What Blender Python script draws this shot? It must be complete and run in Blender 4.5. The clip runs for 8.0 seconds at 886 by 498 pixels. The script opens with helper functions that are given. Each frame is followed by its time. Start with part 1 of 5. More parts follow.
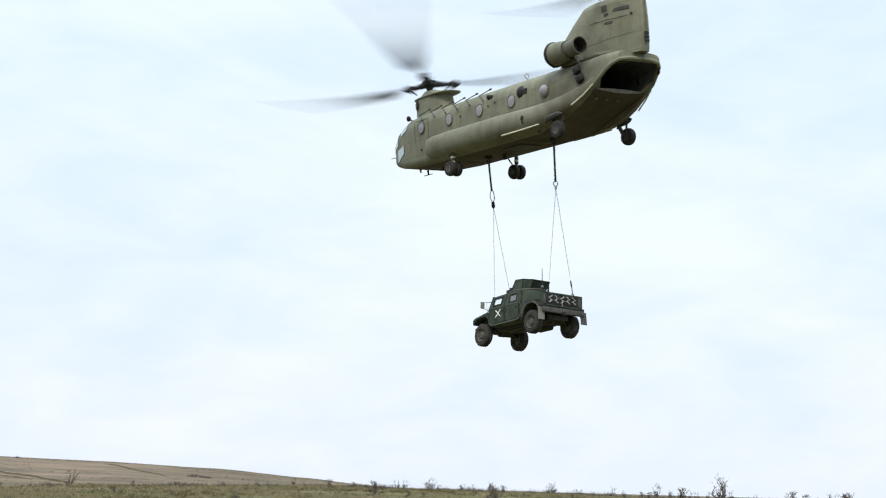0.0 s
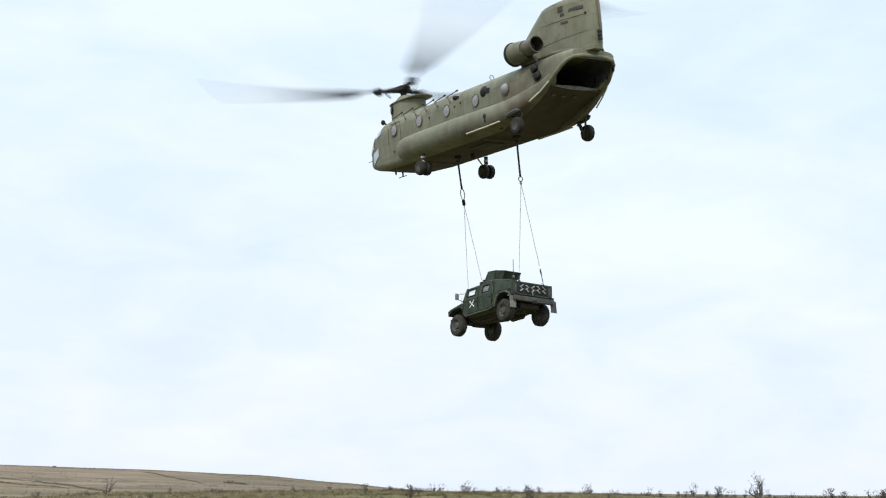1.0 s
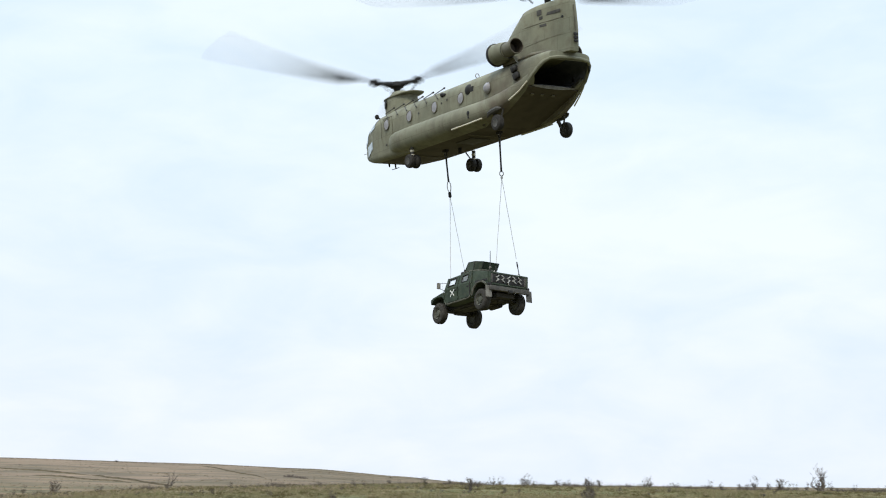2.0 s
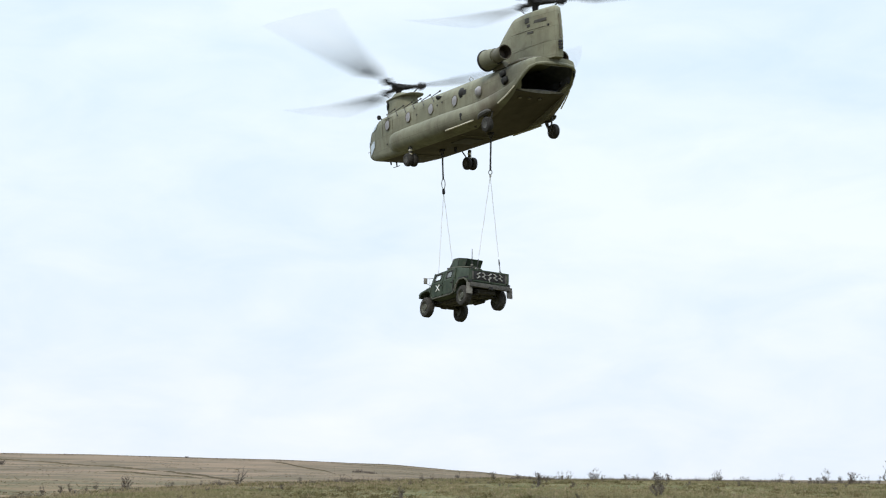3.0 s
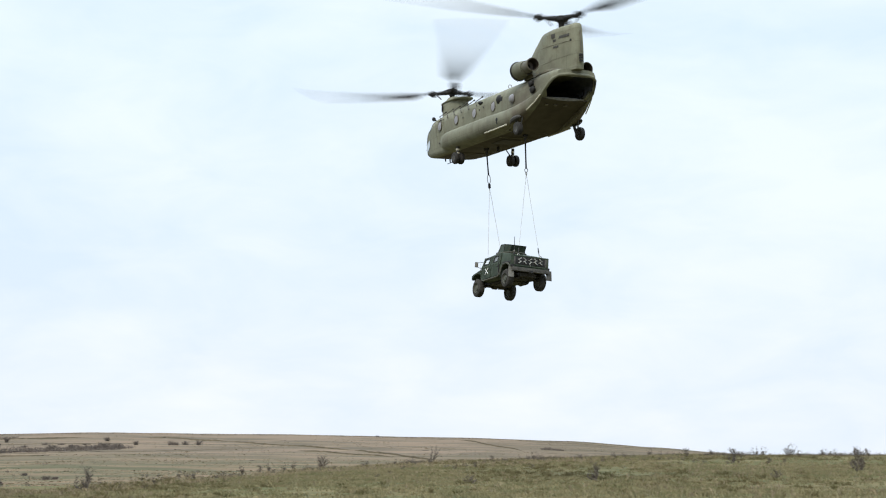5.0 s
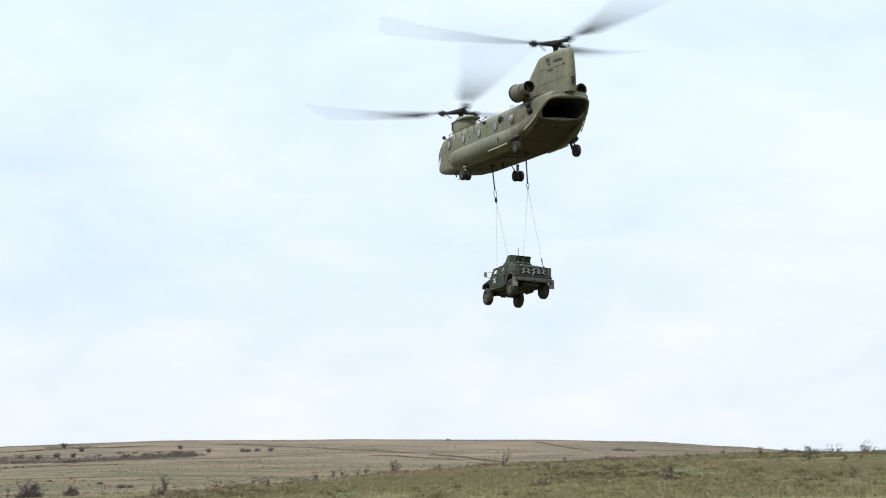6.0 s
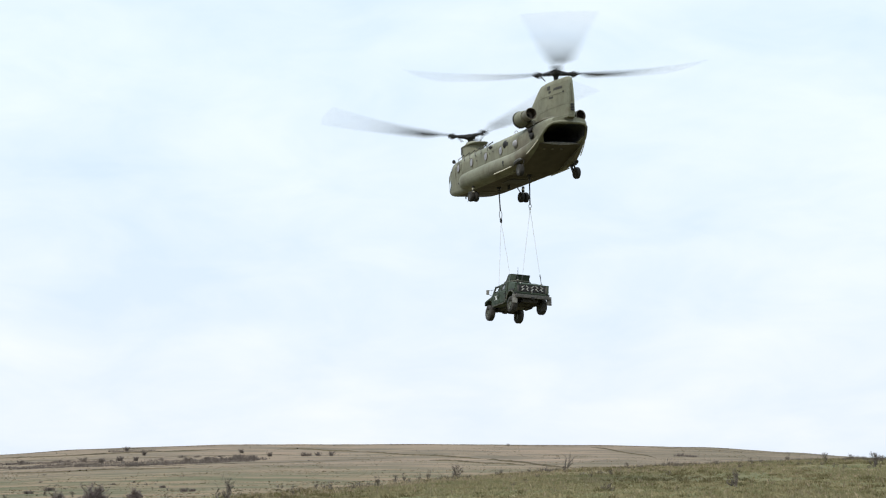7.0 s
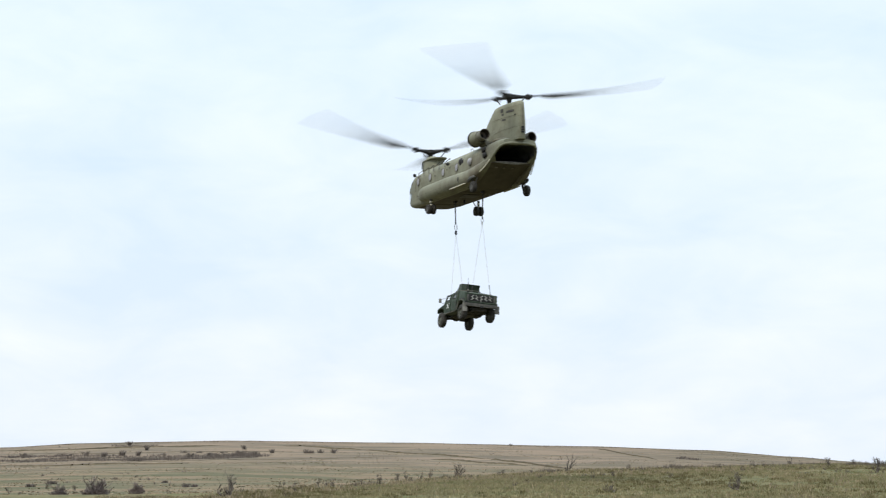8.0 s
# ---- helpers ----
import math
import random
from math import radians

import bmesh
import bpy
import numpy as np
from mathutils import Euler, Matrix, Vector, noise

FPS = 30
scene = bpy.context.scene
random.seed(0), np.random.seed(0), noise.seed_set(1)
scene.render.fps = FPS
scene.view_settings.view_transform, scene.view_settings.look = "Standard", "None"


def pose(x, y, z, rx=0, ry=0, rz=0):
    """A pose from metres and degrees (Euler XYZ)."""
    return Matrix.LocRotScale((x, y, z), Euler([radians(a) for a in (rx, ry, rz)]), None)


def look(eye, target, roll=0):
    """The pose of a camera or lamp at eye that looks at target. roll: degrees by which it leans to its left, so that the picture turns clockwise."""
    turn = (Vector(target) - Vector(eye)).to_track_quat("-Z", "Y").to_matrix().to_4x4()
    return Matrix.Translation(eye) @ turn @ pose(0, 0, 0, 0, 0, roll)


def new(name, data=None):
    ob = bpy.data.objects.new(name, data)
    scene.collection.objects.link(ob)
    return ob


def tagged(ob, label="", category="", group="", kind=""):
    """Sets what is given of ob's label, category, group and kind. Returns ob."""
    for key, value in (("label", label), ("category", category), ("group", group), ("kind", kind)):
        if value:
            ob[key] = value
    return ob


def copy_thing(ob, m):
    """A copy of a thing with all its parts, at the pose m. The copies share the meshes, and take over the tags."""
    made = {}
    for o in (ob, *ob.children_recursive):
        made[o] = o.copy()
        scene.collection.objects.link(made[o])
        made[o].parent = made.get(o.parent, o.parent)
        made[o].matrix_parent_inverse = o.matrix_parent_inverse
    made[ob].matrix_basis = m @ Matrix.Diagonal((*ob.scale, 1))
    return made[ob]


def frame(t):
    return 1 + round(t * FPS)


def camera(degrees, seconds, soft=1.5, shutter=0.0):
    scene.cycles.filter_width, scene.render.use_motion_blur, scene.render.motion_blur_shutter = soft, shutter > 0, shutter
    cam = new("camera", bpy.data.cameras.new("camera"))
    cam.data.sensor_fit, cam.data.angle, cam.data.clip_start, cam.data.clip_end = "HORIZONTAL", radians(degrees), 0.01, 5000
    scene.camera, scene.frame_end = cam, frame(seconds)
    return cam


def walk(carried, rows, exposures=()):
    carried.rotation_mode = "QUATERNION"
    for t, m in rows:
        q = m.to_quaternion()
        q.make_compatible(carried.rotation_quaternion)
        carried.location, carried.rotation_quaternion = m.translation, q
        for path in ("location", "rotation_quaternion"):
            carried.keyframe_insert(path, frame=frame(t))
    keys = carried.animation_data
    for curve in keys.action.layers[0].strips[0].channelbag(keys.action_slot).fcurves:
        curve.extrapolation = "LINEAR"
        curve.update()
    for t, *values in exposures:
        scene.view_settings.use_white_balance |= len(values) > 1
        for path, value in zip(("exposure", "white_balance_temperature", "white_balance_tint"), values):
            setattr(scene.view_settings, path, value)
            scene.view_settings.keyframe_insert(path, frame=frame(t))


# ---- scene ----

# ======== camera ========
cam = camera(31.3, 8.0, soft=1.1, shutter=0.56)
PATH = [
    (0, (-0.00, 0.0, 1.7), (21.919, 96.428, 16.571), 1.52),
    (0.5, (0.02, 0.0, 1.7), (21.118, 96.564, 16.873), 0.85),
    (1, (-0.01, 0.0, 1.7), (19.974, 96.826, 16.708), 0.59),
    (1.5, (-0.06, 0.0, 1.7), (18.508, 97.147, 16.460), 0.51),
    (3, (-0.04, 0.0, 1.7), (12.287, 98.212, 15.928), 0.22),
    (3.5, (-0.02, 0.0, 1.7), (10.924, 98.414, 15.666), 0.04),
    (4, (-0.08, 0.0, 1.7), (7.303, 98.787, 15.357), 0.01),
    (4.5, (-0.26, 0.0, 1.7), (3.189, 99.133, 14.382), -0.15),
    (5.8, (-0.49, 0.0, 1.7), (-2.870, 99.098, 14.886), -0.87),
    (6, (-0.52, 0.0, 1.7), (-3.891, 99.084, 14.772), -1.17),
    (6.5, (-0.62, 0.0, 1.7), (-6.186, 98.973, 14.862), -0.77),
    (7, (-0.69, 0.0, 1.7), (-7.814, 98.836, 15.146), -0.93),
    (7.5, (-0.69, 0.0, 1.7), (-8.588, 98.770, 15.198), -0.24),
    (8, (-0.69, 0.0, 1.7), (-8.148, 98.818, 15.099), -0.09),
]
walk(cam, [(t, look(eye, target, roll)) for t, eye, target, roll in PATH])

# way of the helicopter and of its load: seconds, x, y, z, roll, pitch, heading
FLIGHT = [
    (0, 14.455, 64.922, 14.323, -5.48, 0.81, 112.52),
    (0.5, 13.542, 66.290, 14.566, -4.63, 1.05, 112.31),
    (1, 12.541, 67.791, 14.833, -4.23, 1.61, 112.39),
    (1.5, 11.374, 69.646, 15.193, -4.14, 1.16, 112.81),
    (3, 7.557, 75.938, 16.171, -3.15, 0.32, 114.35),
    (3.5, 6.120, 78.124, 16.385, -3.07, 0.04, 114.87),
    (4, 4.466, 80.414, 16.584, -2.83, -0.07, 115.30),
    (4.5, 2.727, 82.763, 16.731, -2.23, -0.25, 115.65),
    (6, -2.191, 90.481, 17.137, -1.85, -0.70, 115.86),
    (6.5, -3.872, 93.155, 17.127, -1.98, -0.19, 116.35),
    (7, -5.596, 95.905, 17.142, -2.00, 0.10, 116.98),
    (7.5, -7.277, 98.647, 17.189, -1.71, 0.02, 117.44),
    (8, -8.983, 101.362, 17.280, -1.32, -0.27, 117.67),
]
LOAD = [
    (0, 17.403, 61.021, 7.558, 1.87, 4.59, 111.53),
    (0.5, 16.721, 62.632, 7.938, 2.25, 5.10, 112.66),
    (1, 15.714, 64.306, 8.308, 2.50, 5.56, 113.40),
    (1.5, 14.454, 66.157, 8.601, 2.80, 5.39, 113.62),
    (3, 9.810, 71.373, 9.094, 3.54, 3.12, 113.30),
    (3.5, 8.305, 73.430, 9.264, 3.70, 2.75, 113.77),
    (4, 6.723, 75.634, 9.459, 3.76, 2.48, 114.22),
    (4.5, 5.136, 77.871, 9.616, 3.70, 2.22, 114.29),
    (6, 0.438, 85.327, 10.000, 3.73, 1.63, 113.29),
    (6.5, -1.324, 88.294, 9.989, 3.76, 1.97, 113.88),
    (7, -3.125, 91.233, 10.017, 3.86, 2.39, 114.86),
    (7.5, -4.876, 94.101, 10.050, 4.03, 2.55, 115.57),
    (8, -6.613, 96.882, 10.120, 4.20, 2.50, 116.04),
]

# ======== world and sun ========
SUN_ELEV, SUN_AZ = radians(48), radians(205)
world = bpy.data.worlds.new("overcast_sky")
scene.world = world
world.use_nodes = True


def build_world():
    nt = world.node_tree
    nt.nodes.clear()
    n, l = nt.nodes.new, nt.links.new
    out, bg = n("ShaderNodeOutputWorld"), n("ShaderNodeBackground")
    sky = n("ShaderNodeTexSky")
    sky.sky_type, sky.sun_disc = "NISHITA", False
    sky.sun_elevation, sky.sun_rotation = SUN_ELEV, SUN_AZ
    sky.air_density, sky.dust_density = 1.0, 2.0
    blue = n("ShaderNodeVectorMath")
    blue.operation = "SCALE"
    blue.inputs["Scale"].default_value = 0.10
    l(sky.outputs["Color"], blue.inputs[0])
    co, sep = n("ShaderNodeTexCoord"), n("ShaderNodeSeparateXYZ")
    l(co.outputs["Generated"], sep.inputs[0])
    # cloud sheet, flattened towards the horizon
    flat = n("ShaderNodeMapping")
    flat.inputs["Scale"].default_value = (2.2, 2.2, 5.5)
    flat.inputs["Rotation"].default_value = (0.05, 0.10, 0.3)
    l(co.outputs["Generated"], flat.inputs["Vector"])
    n1, n2 = n("ShaderNodeTexNoise"), n("ShaderNodeTexNoise")
    for tex, scale, detail, rough in ((n1, 1.6, 5.0, 0.5), (n2, 5.5, 5.0, 0.55)):
        tex.inputs["Scale"].default_value, tex.inputs["Detail"].default_value = scale, detail
        tex.inputs["Roughness"].default_value = rough
        tex.inputs["Distortion"].default_value = 0.5
        l(flat.outputs[0], tex.inputs["Vector"])
    mixn = n("ShaderNodeMix")
    mixn.inputs["Factor"].default_value = 0.35
    l(n1.outputs["Fac"], mixn.inputs["A"])
    l(n2.outputs["Fac"], mixn.inputs["B"])
    ramp = n("ShaderNodeValToRGB")
    e = ramp.color_ramp.elements
    e[0].position, e[0].color = 0.36, (0.768, 0.938, 1.118, 1)
    e[1].position, e[1].color = 0.62, (0.948, 1.067, 1.163, 1)
    l(mixn.outputs["Result"], ramp.inputs["Fac"])
    # an overcast sky grows brighter towards the zenith
    up = n("ShaderNodeMapRange")
    up.interpolation_type = "SMOOTHSTEP"
    up.inputs["From Min"].default_value, up.inputs["From Max"].default_value = 0.30, 0.95
    up.inputs["To Min"].default_value, up.inputs["To Max"].default_value = 0.97, ZENITH
    l(sep.outputs["Z"], up.inputs["Value"])
    cloud = n("ShaderNodeVectorMath")
    cloud.operation = "SCALE"
    l(ramp.outputs["Color"], cloud.inputs[0])
    l(up.outputs["Result"], cloud.inputs["Scale"])
    # the haze by the horizon is a touch warmer
    low, warm = n("ShaderNodeMapRange"), n("ShaderNodeMix")
    low.inputs["From Min"].default_value, low.inputs["From Max"].default_value = 0.25, 0.06
    l(sep.outputs["Z"], low.inputs["Value"])
    warm.data_type, warm.blend_type = "RGBA", "MULTIPLY"
    warm.inputs["B"].default_value = (1.075, 1.005, 0.985, 1)
    l(low.outputs["Result"], warm.inputs["Factor"])
    l(cloud.outputs[0], warm.inputs["A"])
    both = n("ShaderNodeMix")
    both.data_type = "RGBA"
    both.inputs["Factor"].default_value = 0.94
    l(blue.outputs[0], both.inputs["A"])
    l(warm.outputs["Result"], both.inputs["B"])
    l(both.outputs["Result"], bg.inputs["Color"])
    bg.inputs["Strength"].default_value = 1.0
    l(bg.outputs[0], out.inputs[0])


ZENITH = 3.2
build_world()
sun = new("sun", bpy.data.lights.new("sun", "SUN"))
sun.data.energy, sun.data.angle, sun.data.color = 2.3, radians(14), (1.0, 0.90, 0.75)
sun_dir = Vector((math.sin(SUN_AZ) * math.cos(SUN_ELEV), math.cos(SUN_AZ) * math.cos(SUN_ELEV), math.sin(SUN_ELEV)))
sun.matrix_world = look(sun_dir * 300, (0, 0, 0))
scene.view_settings.exposure = 0.0


# ======== materials ========
def mat(name, c1, c2, scale=3.0, rough=0.7, metal=0.0, bump=0.15, fine=40.0, stain=None, stain_amount=0.3, spread=0.0, spec=0.5):
    """A surface of two close colours in patches, with fine grain, stains and relief. Metres."""
    m = bpy.data.materials.new(name)
    m.use_nodes = True
    nt = m.node_tree
    n, l = nt.nodes.new, nt.links.new
    bsdf = nt.nodes["Principled BSDF"]
    co = n("ShaderNodeTexCoord")
    big, small = n("ShaderNodeTexNoise"), n("ShaderNodeTexNoise")
    for tex, s, d in ((big, scale, 5), (small, fine, 3)):
        tex.inputs["Scale"].default_value, tex.inputs["Detail"].default_value = s, d
        l(co.outputs["Object"], tex.inputs["Vector"])
    ramp = n("ShaderNodeValToRGB")
    ramp.color_ramp.elements[0].position, ramp.color_ramp.elements[1].position = 0.35, 0.65
    ramp.color_ramp.elements[0].color, ramp.color_ramp.elements[1].color = (*c1, 1), (*c2, 1)
    l(big.outputs["Fac"], ramp.inputs["Fac"])
    col = ramp.outputs["Color"]
    if stain:
        st = n("ShaderNodeTexNoise")
        st.inputs["Scale"].default_value, st.inputs["Detail"].default_value = scale * 2.7, 6
        l(co.outputs["Object"], st.inputs["Vector"])
        cut = n("ShaderNodeMapRange")
        cut.inputs["From Min"].default_value, cut.inputs["From Max"].default_value = 0.52, 0.75
        cut.inputs["To Max"].default_value = stain_amount
        l(st.outputs["Fac"], cut.inputs["Value"])
        mx = n("ShaderNodeMix")
        mx.data_type = "RGBA"
        l(cut.outputs["Result"], mx.inputs["Factor"])
        l(col, mx.inputs["A"])
        mx.inputs["B"].default_value = (*stain, 1)
        col = mx.outputs["Result"]
    hsv = n("ShaderNodeHueSaturation")
    grain = n("ShaderNodeMapRange")
    grain.inputs["To Min"].default_value, grain.inputs["To Max"].default_value = 0.86, 1.14
    l(small.outputs["Fac"], grain.inputs["Value"])
    val = grain.outputs["Result"]
    if spread:
        geo, k, add = n("ShaderNodeNewGeometry"), n("ShaderNodeMapRange"), n("ShaderNodeMath")
        k.inputs["To Min"].default_value, k.inputs["To Max"].default_value = 1 - spread, 1 + spread
        add.operation = "MULTIPLY"
        l(geo.outputs["Random Per Island"], k.inputs["Value"])
        l(k.outputs["Result"], add.inputs[0])
        l(val, add.inputs[1])
        val = add.outputs[0]
    l(val, hsv.inputs["Value"])
    l(col, hsv.inputs["Color"])
    l(hsv.outputs["Color"], bsdf.inputs["Base Color"])
    bsdf.inputs["Roughness"].default_value, bsdf.inputs["Metallic"].default_value = rough, metal
    bsdf.inputs["Specular IOR Level"].default_value = spec
    if bump:
        b = n("ShaderNodeBump")
        b.inputs["Strength"].default_value, b.inputs["Distance"].default_value = bump, 0.01
        l(small.outputs["Fac"], b.inputs["Height"])
        l(b.outputs["Normal"], bsdf.inputs["Normal"])
    return m


PAINT = mat("sand_green_aircraft_paint", (0.146, 0.147, 0.102), (0.190, 0.189, 0.132), 1.1, 0.7, bump=0.08, spec=0.25, stain=(0.105, 0.09, 0.06), stain_amount=0.55)
PAINT_DARK = mat("sooty_aircraft_paint", (0.075, 0.068, 0.046), (0.12, 0.108, 0.07), 1.5, 0.7, bump=0.05, stain=(0.04, 0.035, 0.03), stain_amount=0.6)
# shade under the aircraft put into the paint, with blotchy stains over it
BELLY = mat("shaded_mottled_belly_paint", (0.048, 0.042, 0.031), (0.076, 0.066, 0.049), 0.9, 0.75, bump=0.05, spec=0.15, stain=(0.035, 0.03, 0.024), stain_amount=0.6)
PALE = mat("pale_worn_paint", (0.46, 0.43, 0.33), (0.52, 0.49, 0.4), 2.0, 0.6)
BLACK = mat("black_painted_metal", (0.012, 0.012, 0.013), (0.022, 0.021, 0.02), 4.0, 0.6, spec=0.2)
CABIN = mat("dark_quilted_cabin_lining", (0.045, 0.05, 0.066), (0.075, 0.082, 0.102), 3.0, 0.85)
RUBBER = mat("black_rubber", (0.018, 0.017, 0.016), (0.032, 0.03, 0.027), 6.0, 0.85, stain=(0.06, 0.05, 0.04), stain_amount=0.2, spec=0.2)
STEEL = mat("dull_steel", (0.22, 0.22, 0.21), (0.32, 0.31, 0.3), 8.0, 0.45, metal=0.7)
HOT = mat("heat_stained_exhaust_metal", (0.06, 0.052, 0.045), (0.12, 0.1, 0.08), 5.0, 0.5, metal=0.6, stain=(0.02, 0.018, 0.016), stain_amount=0.6)
BLADE = mat("black_rotor_blade_paint", (0.016, 0.020, 0.038), (0.028, 0.034, 0.058), 1.2, 0.45)
STENCIL = mat("faded_stencil_paint", (0.062, 0.056, 0.04), (0.09, 0.082, 0.058), 5.0, 0.8)
MARK = mat("black_stencil_paint", (0.03, 0.028, 0.025), (0.05, 0.047, 0.04), 5.0, 0.8)
TINTED = mat("thick_tinted_armour_glass", (0.10, 0.11, 0.11), (0.15, 0.16, 0.16), 4.0, 0.25, bump=0.0)
GREY_GLASS = mat("milky_acrylic_window", (0.185, 0.18, 0.19), (0.235, 0.23, 0.24), 5.0, 0.5, bump=0.0)
# pale blue-grey base colour stands in for sky showing in the glazing
COCKPIT = mat("cockpit_glazing", (0.30, 0.36, 0.40), (0.38, 0.44, 0.48), 2.0, 0.18, bump=0.0, spec=0.3)
# sky seen through the cab, put into the pane as a pale colour
PANE = mat("sky_painted_window_pane", (0.55, 0.60, 0.65), (0.64, 0.69, 0.73), 2.0, 0.12, bump=0.0)
GREEN = mat("dull_olive_green_vehicle_paint", (0.017, 0.027, 0.017), (0.036, 0.050, 0.033), 2.0, 0.7, spec=0.25, stain=(0.080, 0.076, 0.052), stain_amount=0.40)
MUD = mat("dusty_olive_paint", (0.042, 0.046, 0.033), (0.075, 0.073, 0.056), 2.6, 0.8, stain=(0.12, 0.105, 0.08), stain_amount=0.5)
UNDER = mat("muddy_chassis", (0.016, 0.015, 0.012), (0.032, 0.028, 0.022), 4.0, 0.8, stain=(0.06, 0.05, 0.036), stain_amount=0.35)
FLAP = mat("dusty_grey_rubber", (0.105, 0.10, 0.088), (0.165, 0.158, 0.138), 5.0, 0.85)
WHITE = mat("white_tape", (0.7, 0.7, 0.68), (0.8, 0.8, 0.78), 5.0, 0.7)
WEB = mat("grey_nylon_webbing", (0.45, 0.45, 0.44), (0.58, 0.58, 0.56), 9.0, 0.85)
STRAP = mat("dusty_grey_strap", (0.17, 0.17, 0.16), (0.31, 0.31, 0.29), 9.0, 0.85)
GRIME = mat("grimy_grey_metal", (0.03, 0.029, 0.026), (0.062, 0.058, 0.05), 3.5, 0.8, stain=(0.12, 0.11, 0.095), stain_amount=0.5)
TYRE = mat("dusty_tyre_rubber", (0.024, 0.023, 0.021), (0.044, 0.041, 0.036), 4.0, 0.9, stain=(0.085, 0.077, 0.066), stain_amount=0.35, spec=0.2)
DARK_WEB = mat("black_nylon_strap", (0.02, 0.02, 0.022), (0.04, 0.04, 0.042), 9.0, 0.85)
# lighter than TWIG: distance haze mixed into the fine twigs' own brown
BUSH = mat("hazed_purplish_brown_fine_twigs", (0.078, 0.060, 0.054), (0.125, 0.097, 0.086), 3.0, 0.9, spread=0.35)
TWIG = mat("bare_grey_brown_twigs", (0.050, 0.040, 0.031), (0.088, 0.070, 0.055), 3.0, 0.9, spread=0.35)
SCRUB = mat("bare_brown_scrub", (0.074, 0.061, 0.052), (0.112, 0.090, 0.074), 0.05, 0.95, spread=0.3)
BANK = mat("overgrown_brown_earth", (0.055, 0.046, 0.028), (0.092, 0.072, 0.046), 0.3, 0.95, fine=3.0, spec=0.1)
GRASS = mat("olive_grass_blades", (0.116, 0.111, 0.047), (0.184, 0.152, 0.077), 0.45, 0.85, bump=0.0, spread=0.15)
HILL = mat("tussocks_of_olive_and_tawny_grass", (0.090, 0.086, 0.046), (0.225, 0.164, 0.112), 0.05, 0.9, bump=0.0, spread=0.06, spec=0.1)
TUSSOCK = mat("rough_brown_olive_tussocks", (0.078, 0.073, 0.033), (0.128, 0.102, 0.054), 0.3, 0.9, bump=0.0, spread=0.25, spec=0.1)
STRAW = mat("dry_weed_stalks", (0.15, 0.118, 0.07), (0.21, 0.165, 0.10), 0.3, 0.85, bump=0.0, spread=0.4)

LIP = mat("scuffed_bare_ramp_metal", (0.10, 0.10, 0.10), (0.19, 0.185, 0.175), 5.0, 0.6, stain=(0.05, 0.045, 0.04), stain_amount=0.6)


